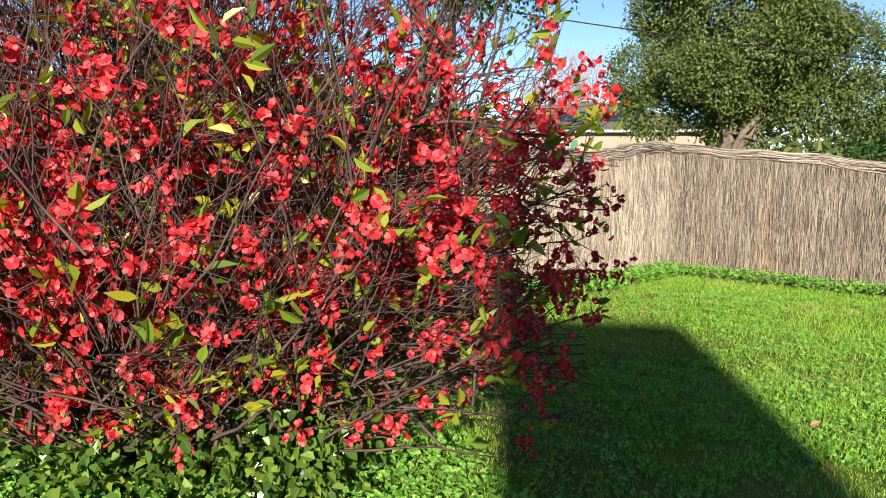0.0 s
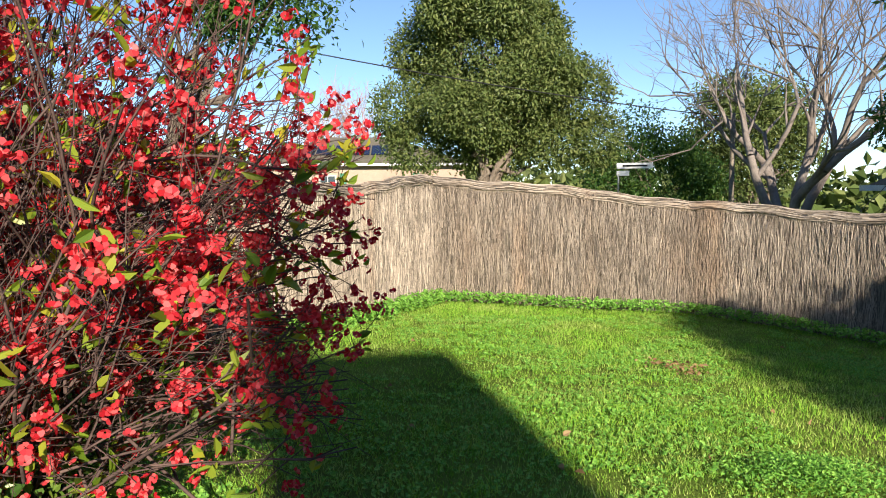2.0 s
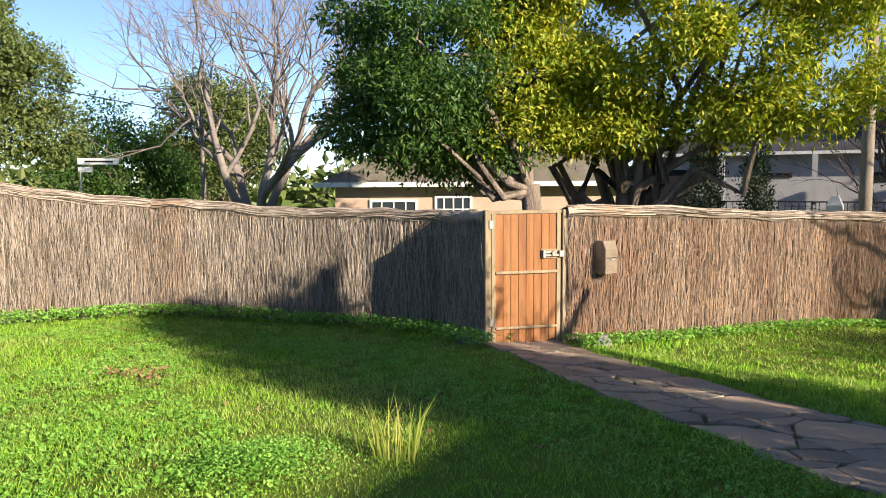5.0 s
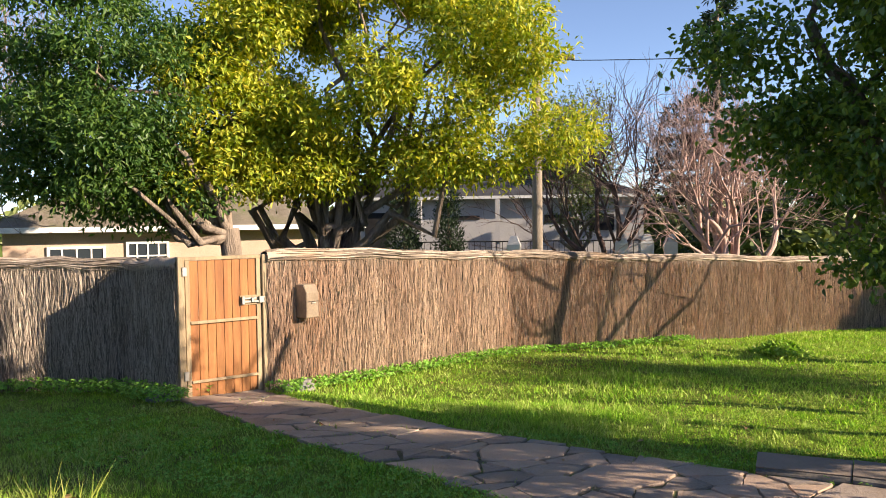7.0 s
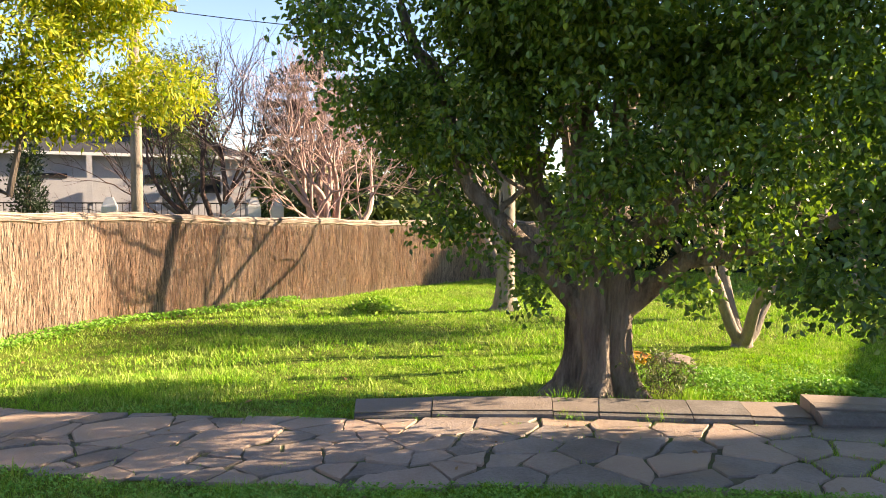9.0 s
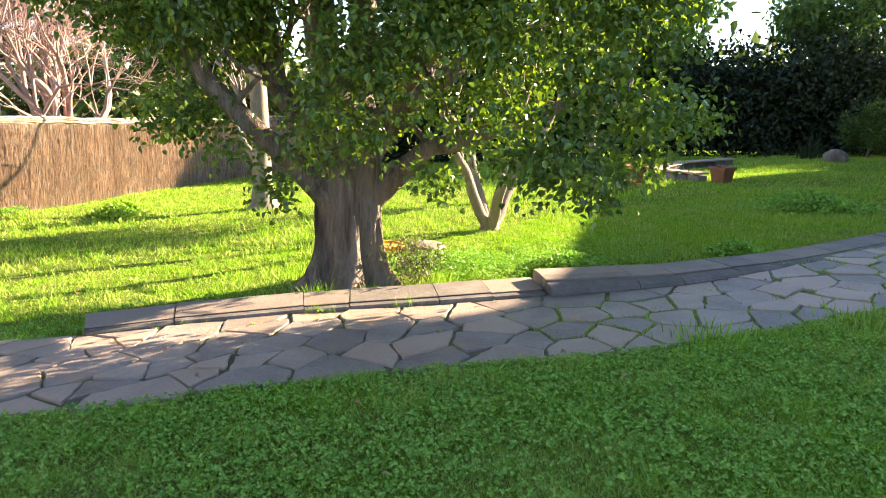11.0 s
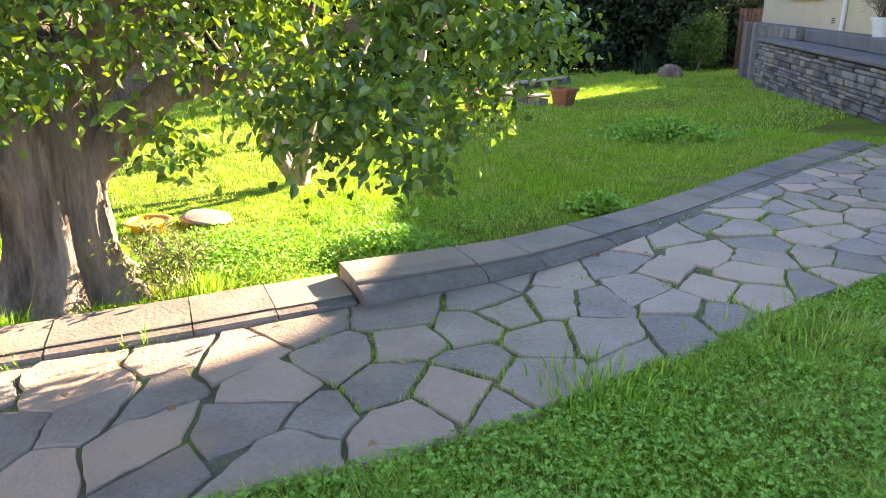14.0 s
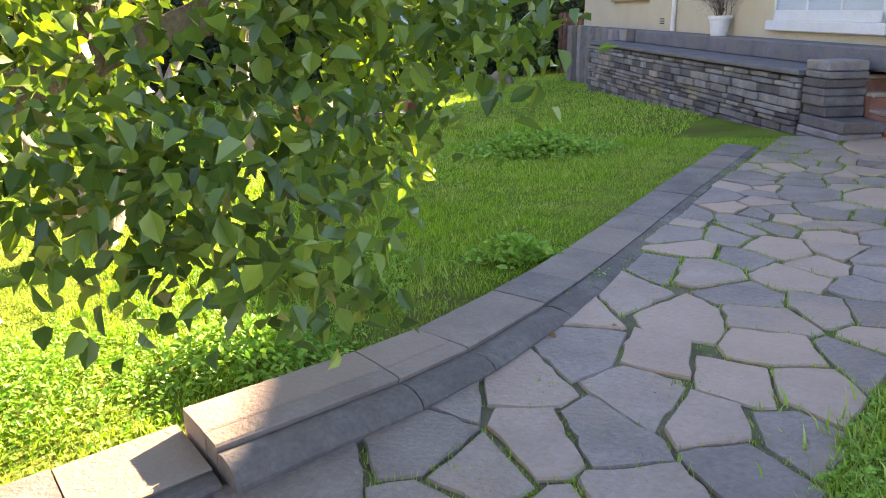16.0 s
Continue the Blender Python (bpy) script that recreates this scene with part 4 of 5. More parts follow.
bung, bm_ = far_house("bungalow", (16.6, 15.0, -1.2), -52, 9, 8, 2.75, 2.4, RENDER_PINK, TILES, "old pink-grey bungalow with a mossy tiled roof")
far_window(bung, bm_, 1.0, 2.4, 1.2, 2.3, 4, 2)
far_window(bung, bm_, 2.9, 4.0, 1.2, 2.4, 4, 3)
pinkh, pm = far_house("pink_house", (2.0, 45.5, -0.6), -15, 13, 9, 3.6, 1.9, RENDER_PINK, TILES, "pale pink house with solar panels on its roof")
grey, gm = far_house("grey_house", (36.4, 13.5, -2.5), -82, 15, 9, 5.3, 2.2, RENDER_GREY, SLATE, "grey two-storey house in deep shade")
# ---- flowering shrub ----
def quince():
    rng = np.random.default_rng(61)
    base = np.array([-1.2, 3.15, gz(-1.2, 3.15)])
    q = thing("flowering_shrub", tuple(base), "large tangled shrub with coral red blossoms and few yellow-green leaves", "shrub")
    tb, tips = Tubes(), []
    for _ in range(450):
        a, tilt = rng.uniform(0, 2 * math.pi), rng.uniform(0.05, 1.3)
        way = (math.cos(a) * math.sin(tilt), math.sin(a) * math.sin(tilt), math.cos(tilt))
        p = base + np.array([rng.normal(0, 0.4), rng.normal(0, 0.35), rng.uniform(0.0, 0.5)])
        grow(tb, rng, p, way, rng.uniform(0.55, 1.0) * (1.28 if tilt < 0.7 else 0.92) * (0.64 if way[0] > 0.3 and tilt > 0.6 else 1.0), 0.0085, 3, 0.5, 0.10, 0.66, 5, (2, 3), tips, 0.0022)
    for _ in range(75):
        p = np.array([rng.uniform(-0.7, -0.2), 3.15 + rng.normal(0, 0.25), rng.uniform(0.35, 1.7)])
        grow(tb, rng, p, (1.0, rng.normal(0, 0.25), rng.uniform(-0.1, 0.45)), rng.uniform(0.45, 0.68), 0.006, 2, 0.4, 0.05, 0.7, 5, (2, 3), tips, 0.0022)
    V, F = np.concatenate(tb.v), np.concatenate(tb.f)
    # the skirt is bare, so that the ivy shows under the blossoms
    skirt = lambda p: (p[:, 1] > 1.75) & (p[:, 0] < 0.85 - 0.6 * np.maximum(0, p[:, 2] - 1.65)) & (p[:, 2] > base[2] + 0.12 + np.maximum(0, 3.2 - p[:, 1]) * 0.75)
    within = skirt(V) & (V[:, 0] < 0.95) & (V[:, 0] < -0.36 + 0.55 * (V[:, 1] - 1.2))
    F = F[within[F].all(1)]
    hang(tagged(new("twig_mass", mesh_np("twig_mass", V, F, DARKTWIG, True)), "dense tangle of dark twigs", kind="stuff"), q)
    P = np.array([t[0] for t in tips])
    W = np.array([t[1] for t in tips])
    keep = skirt(P) & (P[:, 2] > base[2] + 0.15) & (P[:, 0] < 0.9) & (P[:, 0] < -0.36 + 0.55 * (P[:, 1] - 1.2))
    P, W = P[keep], W[keep]
    # the blossoms sit in bunches with bare twigs between them
    heart = P[rng.choice(len(P), 560, replace=False)]
    near = np.array([np.min(np.sum((heart - p) ** 2, 1)) for p in P]) ** 0.5
    sel = rng.random(len(P)) < np.where(near < 0.085, 0.85, 0.14)
    C = P[sel]
    m = 10
    C = np.repeat(C, m, 0) + rng.normal(0, 0.03, (len(C) * m, 3))
    ax = unit(rng.standard_normal((len(C), 3)) + np.array([0.15, -0.5, 0.2]))
    t1 = unit(np.cross(ax, rng.standard_normal(ax.shape)))
    t2 = np.cross(ax, t1)
    at, al, fc = [], [], []
    for k in range(5):
        a = 2 * math.pi * k / 5
        d = t1 * math.cos(a) + t2 * math.sin(a)
        at.append(C + d * 0.002)
        al.append(d + ax * 0.55)
        fc.append(ax - d * 0.4)
    n = len(C) * 5
    hang(tagged(new("blossoms", petals_mesh("blossoms", np.concatenate(at), np.concatenate(al), np.concatenate(fc), rng.uniform(0.014, 0.022, n), rng.uniform(0.016, 0.024, n), PETAL)), "coral red five-petalled blossoms", kind="stuff"), q)
    s2 = rng.random(len(P)) < 0.16
    L, w = np.repeat(P[s2], 3, 0), np.repeat(W[s2], 3, 0)
    n = len(L)
    hang(tagged(new("leaves", leaves_mesh("leaves", L + rng.normal(0, 0.02, (n, 3)), w * 0.5 + rng.normal(0, 0.5, (n, 3)) + np.array([0, 0, 0.15]), rng.standard_normal((n, 3)), rng.uniform(0.05, 0.10, n), rng.uniform(0.024, 0.042, n), BUSHLEAF)), "scattered yellow-green oval leaves", kind="stuff"), q)


quince()

# ---- lawn ----
def lush(x, y):
    """How high the grass stands: clumps a hand wide within broad slow patches."""
    r = np.random.default_rng(70)
    v, w = np.zeros_like(x), np.zeros_like(x)
    for k in range(9):
        a, ph, f = r.uniform(0, 6.28), r.uniform(0, 6.28), r.uniform(9, 26)
        v += np.sin((x * math.cos(a) + y * math.sin(a)) * f + ph + 1.5 * np.sin(x * 2.1 + k) + 1.5 * np.sin(y * 1.7 + 2 * k))
        w += np.sin((x * math.cos(a) + y * math.sin(a)) * f * 0.11 + ph)
    return np.clip(0.95 + 0.13 * v + 0.10 * w, 0.5, 1.9)


def blades(name, rng, lo, hi, per_m2, h, w, material, label, skip_path=True, mask=None, bend=0.42):
    n = int((hi[0] - lo[0]) * (hi[1] - lo[1]) * per_m2)
    x, y = rng.uniform(lo[0], hi[0], n), rng.uniform(lo[1], hi[1], n)
    keep = ~inside(PATH, x, y) if skip_path else np.ones(n, bool)
    if mask is not None:
        keep &= mask(x, y)
    x, y = x[keep], y[keep]
    n = len(x)
    a = rng.uniform(0, 2 * math.pi, n)
    hh = h * rng.uniform(0.45, 1.25, n) * lush(x, y)
    bx = rng.normal(0, bend, (n, 2)) * hh[:, None]
    z = lie(x, y) - 0.004
    ww = w * rng.uniform(0.6, 1.2, n)
    v = np.stack([np.stack([x - np.cos(a) * ww, y - np.sin(a) * ww, z], 1), np.stack([x + np.cos(a) * ww, y + np.sin(a) * ww, z], 1), np.stack([x + bx[:, 0], y + bx[:, 1], z + hh], 1)], 1).reshape(-1, 3)
    tr = np.arange(n)[:, None] * 3 + np.array([[0, 1, 2]])
    return tagged(new(name, mesh_np(name, v, tr, material)), label, "grass", kind="stuff")


IN_FENCE = np.array([(x, y) for x, y, _ in FENCE_A + FENCE_B] + [(31, -34), (-6, -34), (-6, 6)])
rg = np.random.default_rng(71)
garden = lambda x, y: inside(IN_FENCE, x, y)
blades("grass_near", rg, (-1.5, -14), (10, 12), 2100, 0.05, 0.004, GRASS, "short green winter lawn grass", True, garden)
blades("grass_foreground", rg, (0.8, -7.6), (5.4, 0.6), 7000, 0.05, 0.0035, GRASS, "short green winter lawn grass in the shade of the house", True, garden, bend=0.7)
blades("grass_far", rg, (6, -33), (30, 5), 420, 0.065, 0.010, GRASS, "bright sunlit lawn grass", True, garden)

# ---- clover and weeds in the lawn ----
def trefoils(name, rng, x, y, h, size, material, label, cat="clover"):
    """Three round leaflets on a short stalk, lying open to the sky."""
    n = len(x)
    c = np.stack([x, y, lie(x, y) + h * rng.uniform(0.4, 1.2, n)], 1)
    tilt = unit(np.stack([rng.normal(0, 0.6, n), rng.normal(0, 0.6, n), np.ones(n)], 1))
    t1 = unit(np.cross(tilt, rng.standard_normal((n, 3))))
    t2 = np.cross(tilt, t1)
    s = size * rng.uniform(0.6, 1.3, n)
    at, al, fc, ln = [], [], [], []
    for k in range(3):
        a = 2 * math.pi * k / 3
        d = t1 * math.cos(a) + t2 * math.sin(a)
        at.append(c), al.append(d + tilt * 0.12), fc.append(tilt), ln.append(s)
    ln = np.concatenate(ln)
    return tagged(new(name, cheap_leaves(name, np.concatenate(at), np.concatenate(al), np.concatenate(fc), ln, ln * 1.05, material)), label, cat, kind="stuff")


rc = np.random.default_rng(72)


def patchy(x, y, seed, scale, cut):
    """Patches by slow waves."""
    r = np.random.default_rng(seed)
    v = np.zeros_like(x)
    for _ in range(5):
        a, ph, f = r.uniform(0, 6.28), r.uniform(0, 6.28), scale * r.uniform(0.6, 1.7)
        v += np.sin((x * math.cos(a) + y * math.sin(a)) * f + ph)
    return v > cut


def scatter(lo, hi, per, mask):
    n = int((hi[0] - lo[0]) * (hi[1] - lo[1]) * per)
    x, y = rc.uniform(lo[0], hi[0], n), rc.uniform(lo[1], hi[1], n)
    k = mask(x, y) & ~inside(PATH, x, y) & inside(IN_FENCE, x, y)
    return x[k], y[k]


x, y = scatter((-1, -8), (8, 10), 800, lambda x, y: patchy(x, y, 5, 1.6, -0.6) & (lush(x, y) > 0.8))
trefoils("lawn_clover", rc, x, y, 0.04, 0.017, CLOVER, "small clover leaves among the lawn grass")


def near_line(line, x, y, d):
    p = along_line([(a, b) for a, b, *_ in line], 120)
    best = np.full(x.shape, 9.0)
    for a in p:
        best = np.minimum(best, np.hypot(x - a[0], y - a[1]))
    return best < d


rc2 = lambda x, y: near_line(FENCE_A[1:], x, y, 0.55) & (rc.random(len(x)) < 0.8)
x, y = scatter((0, 5), (10.5, 12.5), 1300, rc2)
trefoils("fence_clover", rc, x, y, 0.17, 0.028, CLOVER, "lush clover growing along the fence foot")
x, y = scatter((9.8, -2), (19, 4.6), 700, lambda x, y: near_line(FENCE_B[:4], x, y, 0.5))
trefoils("fence_clover", rc, x, y, 0.13, 0.03, CLOVER, "lush clover growing along the fence foot")
x, y = scatter((-3, 1.2), (0.5, 4.6), 900, lambda x, y: ((x + 1.2) / 1.7) ** 2 + ((y - 2.9) / 1.65) ** 2 < 0.8 + 0.3 * rc.random(len(x)))
trefoils("shrub_clover", rc, x, y, 0.09, 0.024, CLOVER, "bright green oxalis leaves under the shrub")


def mound(name, cx, cy, rx, ry, h, n, size, material, label):
    x, y = cx + rc.normal(0, rx * 0.5, n), cy + rc.normal(0, ry * 0.5, n)
    f = np.exp(-((x - cx) / rx) ** 2 - ((y - cy) / ry) ** 2)
    c = np.stack([x, y, lie(x, y) + 0.02 + h * f * rc.uniform(0.3, 1.0, n)], 1)
    al = np.stack([rc.normal(0, 1, n), rc.normal(0, 1, n), rc.uniform(0, 0.9, n)], 1)
    return tagged(new(name, cheap_leaves(name, c, al, np.array([0, 0, 1.0]) + rc.normal(0, 0.4, (n, 3)), size * rc.uniform(0.6, 1.3, n), size * 0.6, material)), label, "weeds", kind="stuff")


x, y = scatter((0.6, -8), (5.4, 0.8), 2100, lambda x, y: patchy(x, y, 9, 2.6, -0.1) | (rc.random(len(x)) < 0.35))
trefoils("shade_clover", rc, x, y, 0.042, 0.014, CLOVER, "clover leaves thick in the shaded lawn by the path")
mound("clover_mound", 3.6, 3.65, 0.6, 0.45, 0.12, 2600, 0.03, CLOVER, "lush clover mound in the lawn")
mound("weed_clump", 7.6, -12.8, 0.9, 0.6, 0.28, 2600, 0.09, CLOVER, "ragged green weed clump on the shaded lawn")
mound("weed_clump", 5.75, -8.1, 0.3, 0.25, 0.16, 500, 0.07, CLOVER, "small weed clump beside the kerb")
mound("weed_clump", 6.3, -6.0, 0.6, 0.4, 0.2, 1800, 0.05, CLOVER, "green weeds behind the kerb")
mound("sun_clover", 7.3, -5.2, 1.0, 0.7, 0.12, 4200, 0.035, CLOVER, "sunlit clover carpet under the tree")
mound("grass_hummock", 16.5, -3.4, 0.7, 0.4, 0.25, 1200, 0.1, GRASS, "grassy hummock on the far lawn")


def tuft(cx, cy, r, h, n, name="grass_tuft", label="tall tuft of loose grass", material=GRASS, w=0.006):
    x, y = cx + rc.normal(0, r * 0.5, n), cy + rc.normal(0, r * 0.5, n)
    z = lie(x, y) - 0.01
    a = rc.uniform(0, 6.28, n)
    hh = h * rc.uniform(0.4, 1.1, n)
    lean = np.stack([(x - cx) / r, (y - cy) / r], 1) * 0.35 + rc.normal(0, 0.2, (n, 2))
    s = np.stack([np.cos(a), np.sin(a), 0 * a], 1) * w
    b = np.stack([x, y, z], 1)
    m = b + np.column_stack([lean * 0.35 * hh[:, None], 0.6 * hh])
    t = b + np.column_stack([lean * hh[:, None], hh])
    v = np.stack([b - s, b + s, m + s * 0.7, m - s * 0.7, t], 1).reshape(-1, 3)
    o = np.arange(n)[:, None] * 5
    me = mesh_np(name, v, np.concatenate([o + np.array([[0, 1, 2]]), o + np.array([[0, 2, 3]]), o + np.array([[3, 2, 4]])]), material)
    return tagged(new(name, me), label, "grass", kind="stuff")


PALEGRASS = leafy("pale yellow grass", [(0.22, 0.30, 0.04), (0.36, 0.42, 0.08), (0.45, 0.46, 0.14)], 0.4, 0.6, 0.3)
tuft(4.35, 3.1, 0.22, 0.42, 70, label="tall pale seeding grass tuft on the lawn", material=PALEGRASS)
tuft(3.25, -6.2, 0.35, 0.13, 320)
tuft(3.75, -4.95, 0.3, 0.14, 220)
tuft(7.0, -3.35, 0.12, 0.2, 110)
tuft(6.75, -4.55, 0.25, 0.18, 160)
for px, py in ((4.7, -5.5), (4.4, -5.9), (4.45, -5.2), (4.1, -5.75), (4.75, -6.3), (4.2, -6.5), (4.9, -5.1), (5.75, -0.55), (6.5, -2.6)):
    tuft(px, py, 0.12, 0.05, 90, "joint_grass", "small grass growing in the paving joints", w=0.004)

for _ in range(18):
    py = rc.uniform(-7.4, -4.6)
    tuft(rc.uniform(3.75, 4.75) + 0.12 * (py + 5.5), py, 0.1, 0.035, 70, "joint_grass", "small grass growing in the paving joints", w=0.004)

# ---- small things on the lawn ----
DRYLEAF = leafy("dry brown leaves", [(0.24, 0.13, 0.06), (0.36, 0.22, 0.11), (0.45, 0.32, 0.18)], 0.25, 0.8, 0.2)


def dry_leaves(name, cx, cy, r, n, label, lift=0.03):
    x, y = cx + rc.normal(0, r, n), cy + rc.normal(0, r, n)
    at = np.stack([x, y, lie(x, y) + lift * rc.uniform(0.4, 1.6, n)], 1)
    me = leaves_mesh(name, at, np.stack([rc.normal(0, 1, n), rc.normal(0, 1, n), rc.normal(0, 0.3, n)], 1), np.array([0, 0, 1.0]) + rc.normal(0, 0.6, (n, 3)), rc.uniform(0.03, 0.08, n), rc.uniform(0.02, 0.05, n), DRYLEAF)
    return tagged(new(name, me), label, "dry leaves", kind="stuff")


dry_leaves("leaf_pile", 4.75, 6.75, 0.15, 130, "small heap of dry brown leaves on the lawn")
dry_leaves("fallen_leaves", 4, 2, 4.0, 220, "a few dry leaves scattered over the grass")


def rough_stone(name, at, r, material, label, seed, category="rock"):
    bm = bmesh.new()
    bmesh.ops.create_icosphere(bm, subdivisions=3, radius=1.0)
    for v in bm.verts:
        k = 1 + 0.22 * noise.noise(v.co * 1.6 + Vector((seed, 0, 0))) + 0.10 * noise.noise(v.co * 4 + Vector((0, seed, 0)))
        v.co = Vector((v.co.x * r[0] * k, v.co.y * r[1] * k, max(-0.55, v.co.z) * r[2] * k))
    bmesh.ops.transform(bm, matrix=Matrix.Translation(at), verts=bm.verts)
    me = bpy.data.meshes.new(name)
    bm.to_mesh(me)
    bm.free()
    me.materials.append(material)
    return tagged(new(name, me), label, category)


rough_stone("flat_stone", (8.6, -5.65, gz(8.6, -5.65) + 0.06), (0.32, 0.22, 0.05), KERBSTONE, "flat grey stone slab lying in the sunlit clover", 3)
rough_stone("boulder", (13.9, -25.2, gz(13.9, -25.2) + 0.15), (0.38, 0.32, 0.30), BARK, "dark rounded boulder on the back lawn", 5)
for i, (px, py) in enumerate(((9.05, 5.55), (9.35, 5.75), (9.15, 5.4), (10.12, 4.28), (10.4, 4.2), (10.25, 4.05))):
    rough_stone("bank_stone", (px, py, gz(px, py) + 0.03), (0.2, 0.14, 0.08 + 0.02 * (i % 3)), WALLSTONE, "rough stone banked up beside the gate", 7 + i)
BOWL = surface("orange plastic", (0.75, 0.28, 0.02), (0.85, 0.36, 0.03), 3, 50, 0.4, spec=0.5)
pot((8.75, -5.15, gz(8.75, -5.15)), 0.2, 0.13, BOWL, "orange plastic bowl on the grass behind the tree")
pot((12.2, -16.8, gz(12.2, -16.8)), 0.32, 0.4, TERRACOTTA, "square terracotta planter at the end of the garden wall", True)
pot((13.2, -14.8, gz(13.2, -14.8)), 0.26, 0.5, TERRACOTTA, "round terracotta pot on the lawn")


def garden_wall():
    w = thing("garden_wall", (14.5, -19, gz(14.5, -19)), "low curved stone garden wall edging the back lawn", "garden wall")
    p = along_line([(12.6, -16.6), (14.2, -16.9), (15.4, -18.4), (16.4, -20.6), (16.2, -22.8)], 20)
    for a, b in zip(p, p[1:]):
        d = unit(b - a)
        m = Matrix.Translation((*a, gz(*a))) @ Matrix.Rotation(math.atan2(d[1], d[0]), 4, "Z")
        ln = float(np.linalg.norm(b - a))
        part("stone", boxes(m, ((0.01, -0.15, -0.2), (ln - 0.01, 0.15, 0.17 + rc.uniform(-0.02, 0.02))), bevel=0.02), WALLSTONE, w)
        part("coping", boxes(m, ((0.0, -0.2, 0.195), (ln - 0.004, 0.2, 0.24)), bevel=0.012), STONE, w)


garden_wall()

# weeds at the foot of the big tree
rw = np.random.default_rng(75)
tbw = Tubes()
wtips = []
wb = thing("root_weeds", (7.05, -4.45, gz(7.05, -4.45)), "scraggly brown and green weeds at the tree foot", "weeds")
for _ in range(24):
    grow(tbw, rw, np.array([7.02 + rw.normal(0, 0.12), -4.42 + rw.normal(0, 0.12), gz(7, -4.4)]), (rw.normal(0, 0.4), rw.normal(0, 0.4), 1), 0.22, 0.004, 2, 0.5, 0.1, tips=wtips, sides=4, thin=0.0015)
hang(new("stem", tbw.mesh("stem", DARKTWIG)), wb)
wp = np.repeat(np.array([a for a, _ in wtips]), 3, 0)
hang(new("foliage", cheap_leaves("foliage", wp, rw.normal(0, 1, wp.shape), rw.normal(0, 0.5, wp.shape) + np.array([0, 0, 1]), rw.uniform(0.03, 0.07, len(wp)), 0.025, TREE_OLIVE)), wb)

# ivy at the foot of the shrub
iv = np.random.default_rng(76)
ivy = thing("ivy", (-1.0, 2.5, gz(-1, 2.5)), "dark ivy creeping under the flowering shrub", "ivy")
leaf_part("foliage", iv, blobs_in(iv, -1.2, 3.3, 0.3, 1.0, 0.4, 0.3, 30, 0.22), 70, 6, 0.06, 0.06, 0.052, IVY, ivy, 0.4, fine=True)

# ---- back hedge and boundary ----
hd = np.random.default_rng(77)
hedge = thing("back_hedge", (17, -30, gz(17, -30)), "tall dark hedge closing the back of the garden", "hedge")
hb = []
for q in along_line([(10, -34), (13.5, -32.5), (19, -29), (24, -25.5), (28, -21), (31, -17)], 16):
    for zz in (0.4, 1.6, 2.8, 3.8):
        hb.append((q[0] + hd.normal(0, 0.3), q[1] + hd.normal(0, 0.3), gz(*q) + zz, 1.3, 1.1, 0.9))
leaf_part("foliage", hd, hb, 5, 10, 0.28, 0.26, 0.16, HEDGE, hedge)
# Near-black sheet behind the leaves: the hedge's inner shade, put in as colour.
part("inner_shade", boxes(Matrix.Translation((19.2, -31.2, gz(19, -30))) @ Matrix.Rotation(math.atan2(16, 19), 4, "Z"), ((-13, -0.3, 0), (17, 0.3, 3.6))), DARK, hedge, "dark sheet standing in for the shade inside the hedge")
bf = thing("paling_fence", (11.5, -32, gz(11.5, -32)), "dark brown paling fence beside the house", "fence")
for i in range(30):
    part("paling", boxes(Matrix.Translation((13.6 - i * 0.125, -29.6 - i * 0.06, gz(12, -30))), ((0, -0.012, -0.1), (0.118, 0.012, 2.0))), DARKTWIG, bf)
leafy_tree("back_shrub", (14.6, -28.6), 0.05, 0.5, (14.6, -28.6, 0.2, 0.7, 0.6, 0.7), 12, 0.35, TREE_DARK, BARK, "young leafy shrub before the back hedge", 78, 20, 10, 0.1, (0.14, 0.08))
tuft(16.0, -27.2, 0.4, 0.9, 90, "strap_leaves", "upright strap-leaved plant before the hedge", HEDGE, 0.02)
leafy_tree("side_tree", (12.5, -12.5), 0.12, 1.8, (12.3, -12.6, 3.6, 1.6, 2.0, 1.1), 24, 0.5, LIME, PALEBARK, "light green sunlit tree behind the dark one", 79, 12, 12, 0.16, (0.13, 0.06))
for i, (px, py, rr, hh) in enumerate(((24, -27, 2.6, 6), (30, -20, 3, 7), (33, -10, 3, 6), (18, -33, 3, 7))):
    leafy_tree("back_tree", (px, py), 0.25, 2.0, (px, py, hh - 2, rr, rr, hh / 2.6), 24, 1.0, TREE_DARK, BARK, "dark evergreen beyond the back hedge", 80 + i, 4, 12, 0.3, (0.34, 0.16))

# ---- beyond the fence ----
def pole(name, at, r, h, material, label, category="pole"):
    p = thing(name, (at[0], at[1], gz(*at)), label, category)
    tb = Tubes()
    tb.add([(at[0], at[1], gz(*at) + z) for z in (-0.2, 1, h * 0.5, h)], [r, r, r * 0.95, r * 0.85], 12)
    hang(new("shaft", tb.mesh("shaft", material)), p)
    return p


stobie = pole("power_pole", (24.4, 2.2), 0.17, 9.0, PALEBARK, "pale square-shouldered power pole by the road")
part("crossarm", boxes(Matrix.Translation((24.4, 2.2, gz(24.4, 2.2))), ((-0.06, -1.2, 8.3), (0.06, 1.2, 8.45)), bevel=0.01), PALEWOOD, stobie)
pole("street_pole", (16.85, 21.3), 0.09, 5.2, PALEBARK, "slim pale pole beside the street tree")
CABLE = surface("black cable", (0.015, 0.015, 0.017), (0.03, 0.03, 0.03), 5, 50, 0.6)


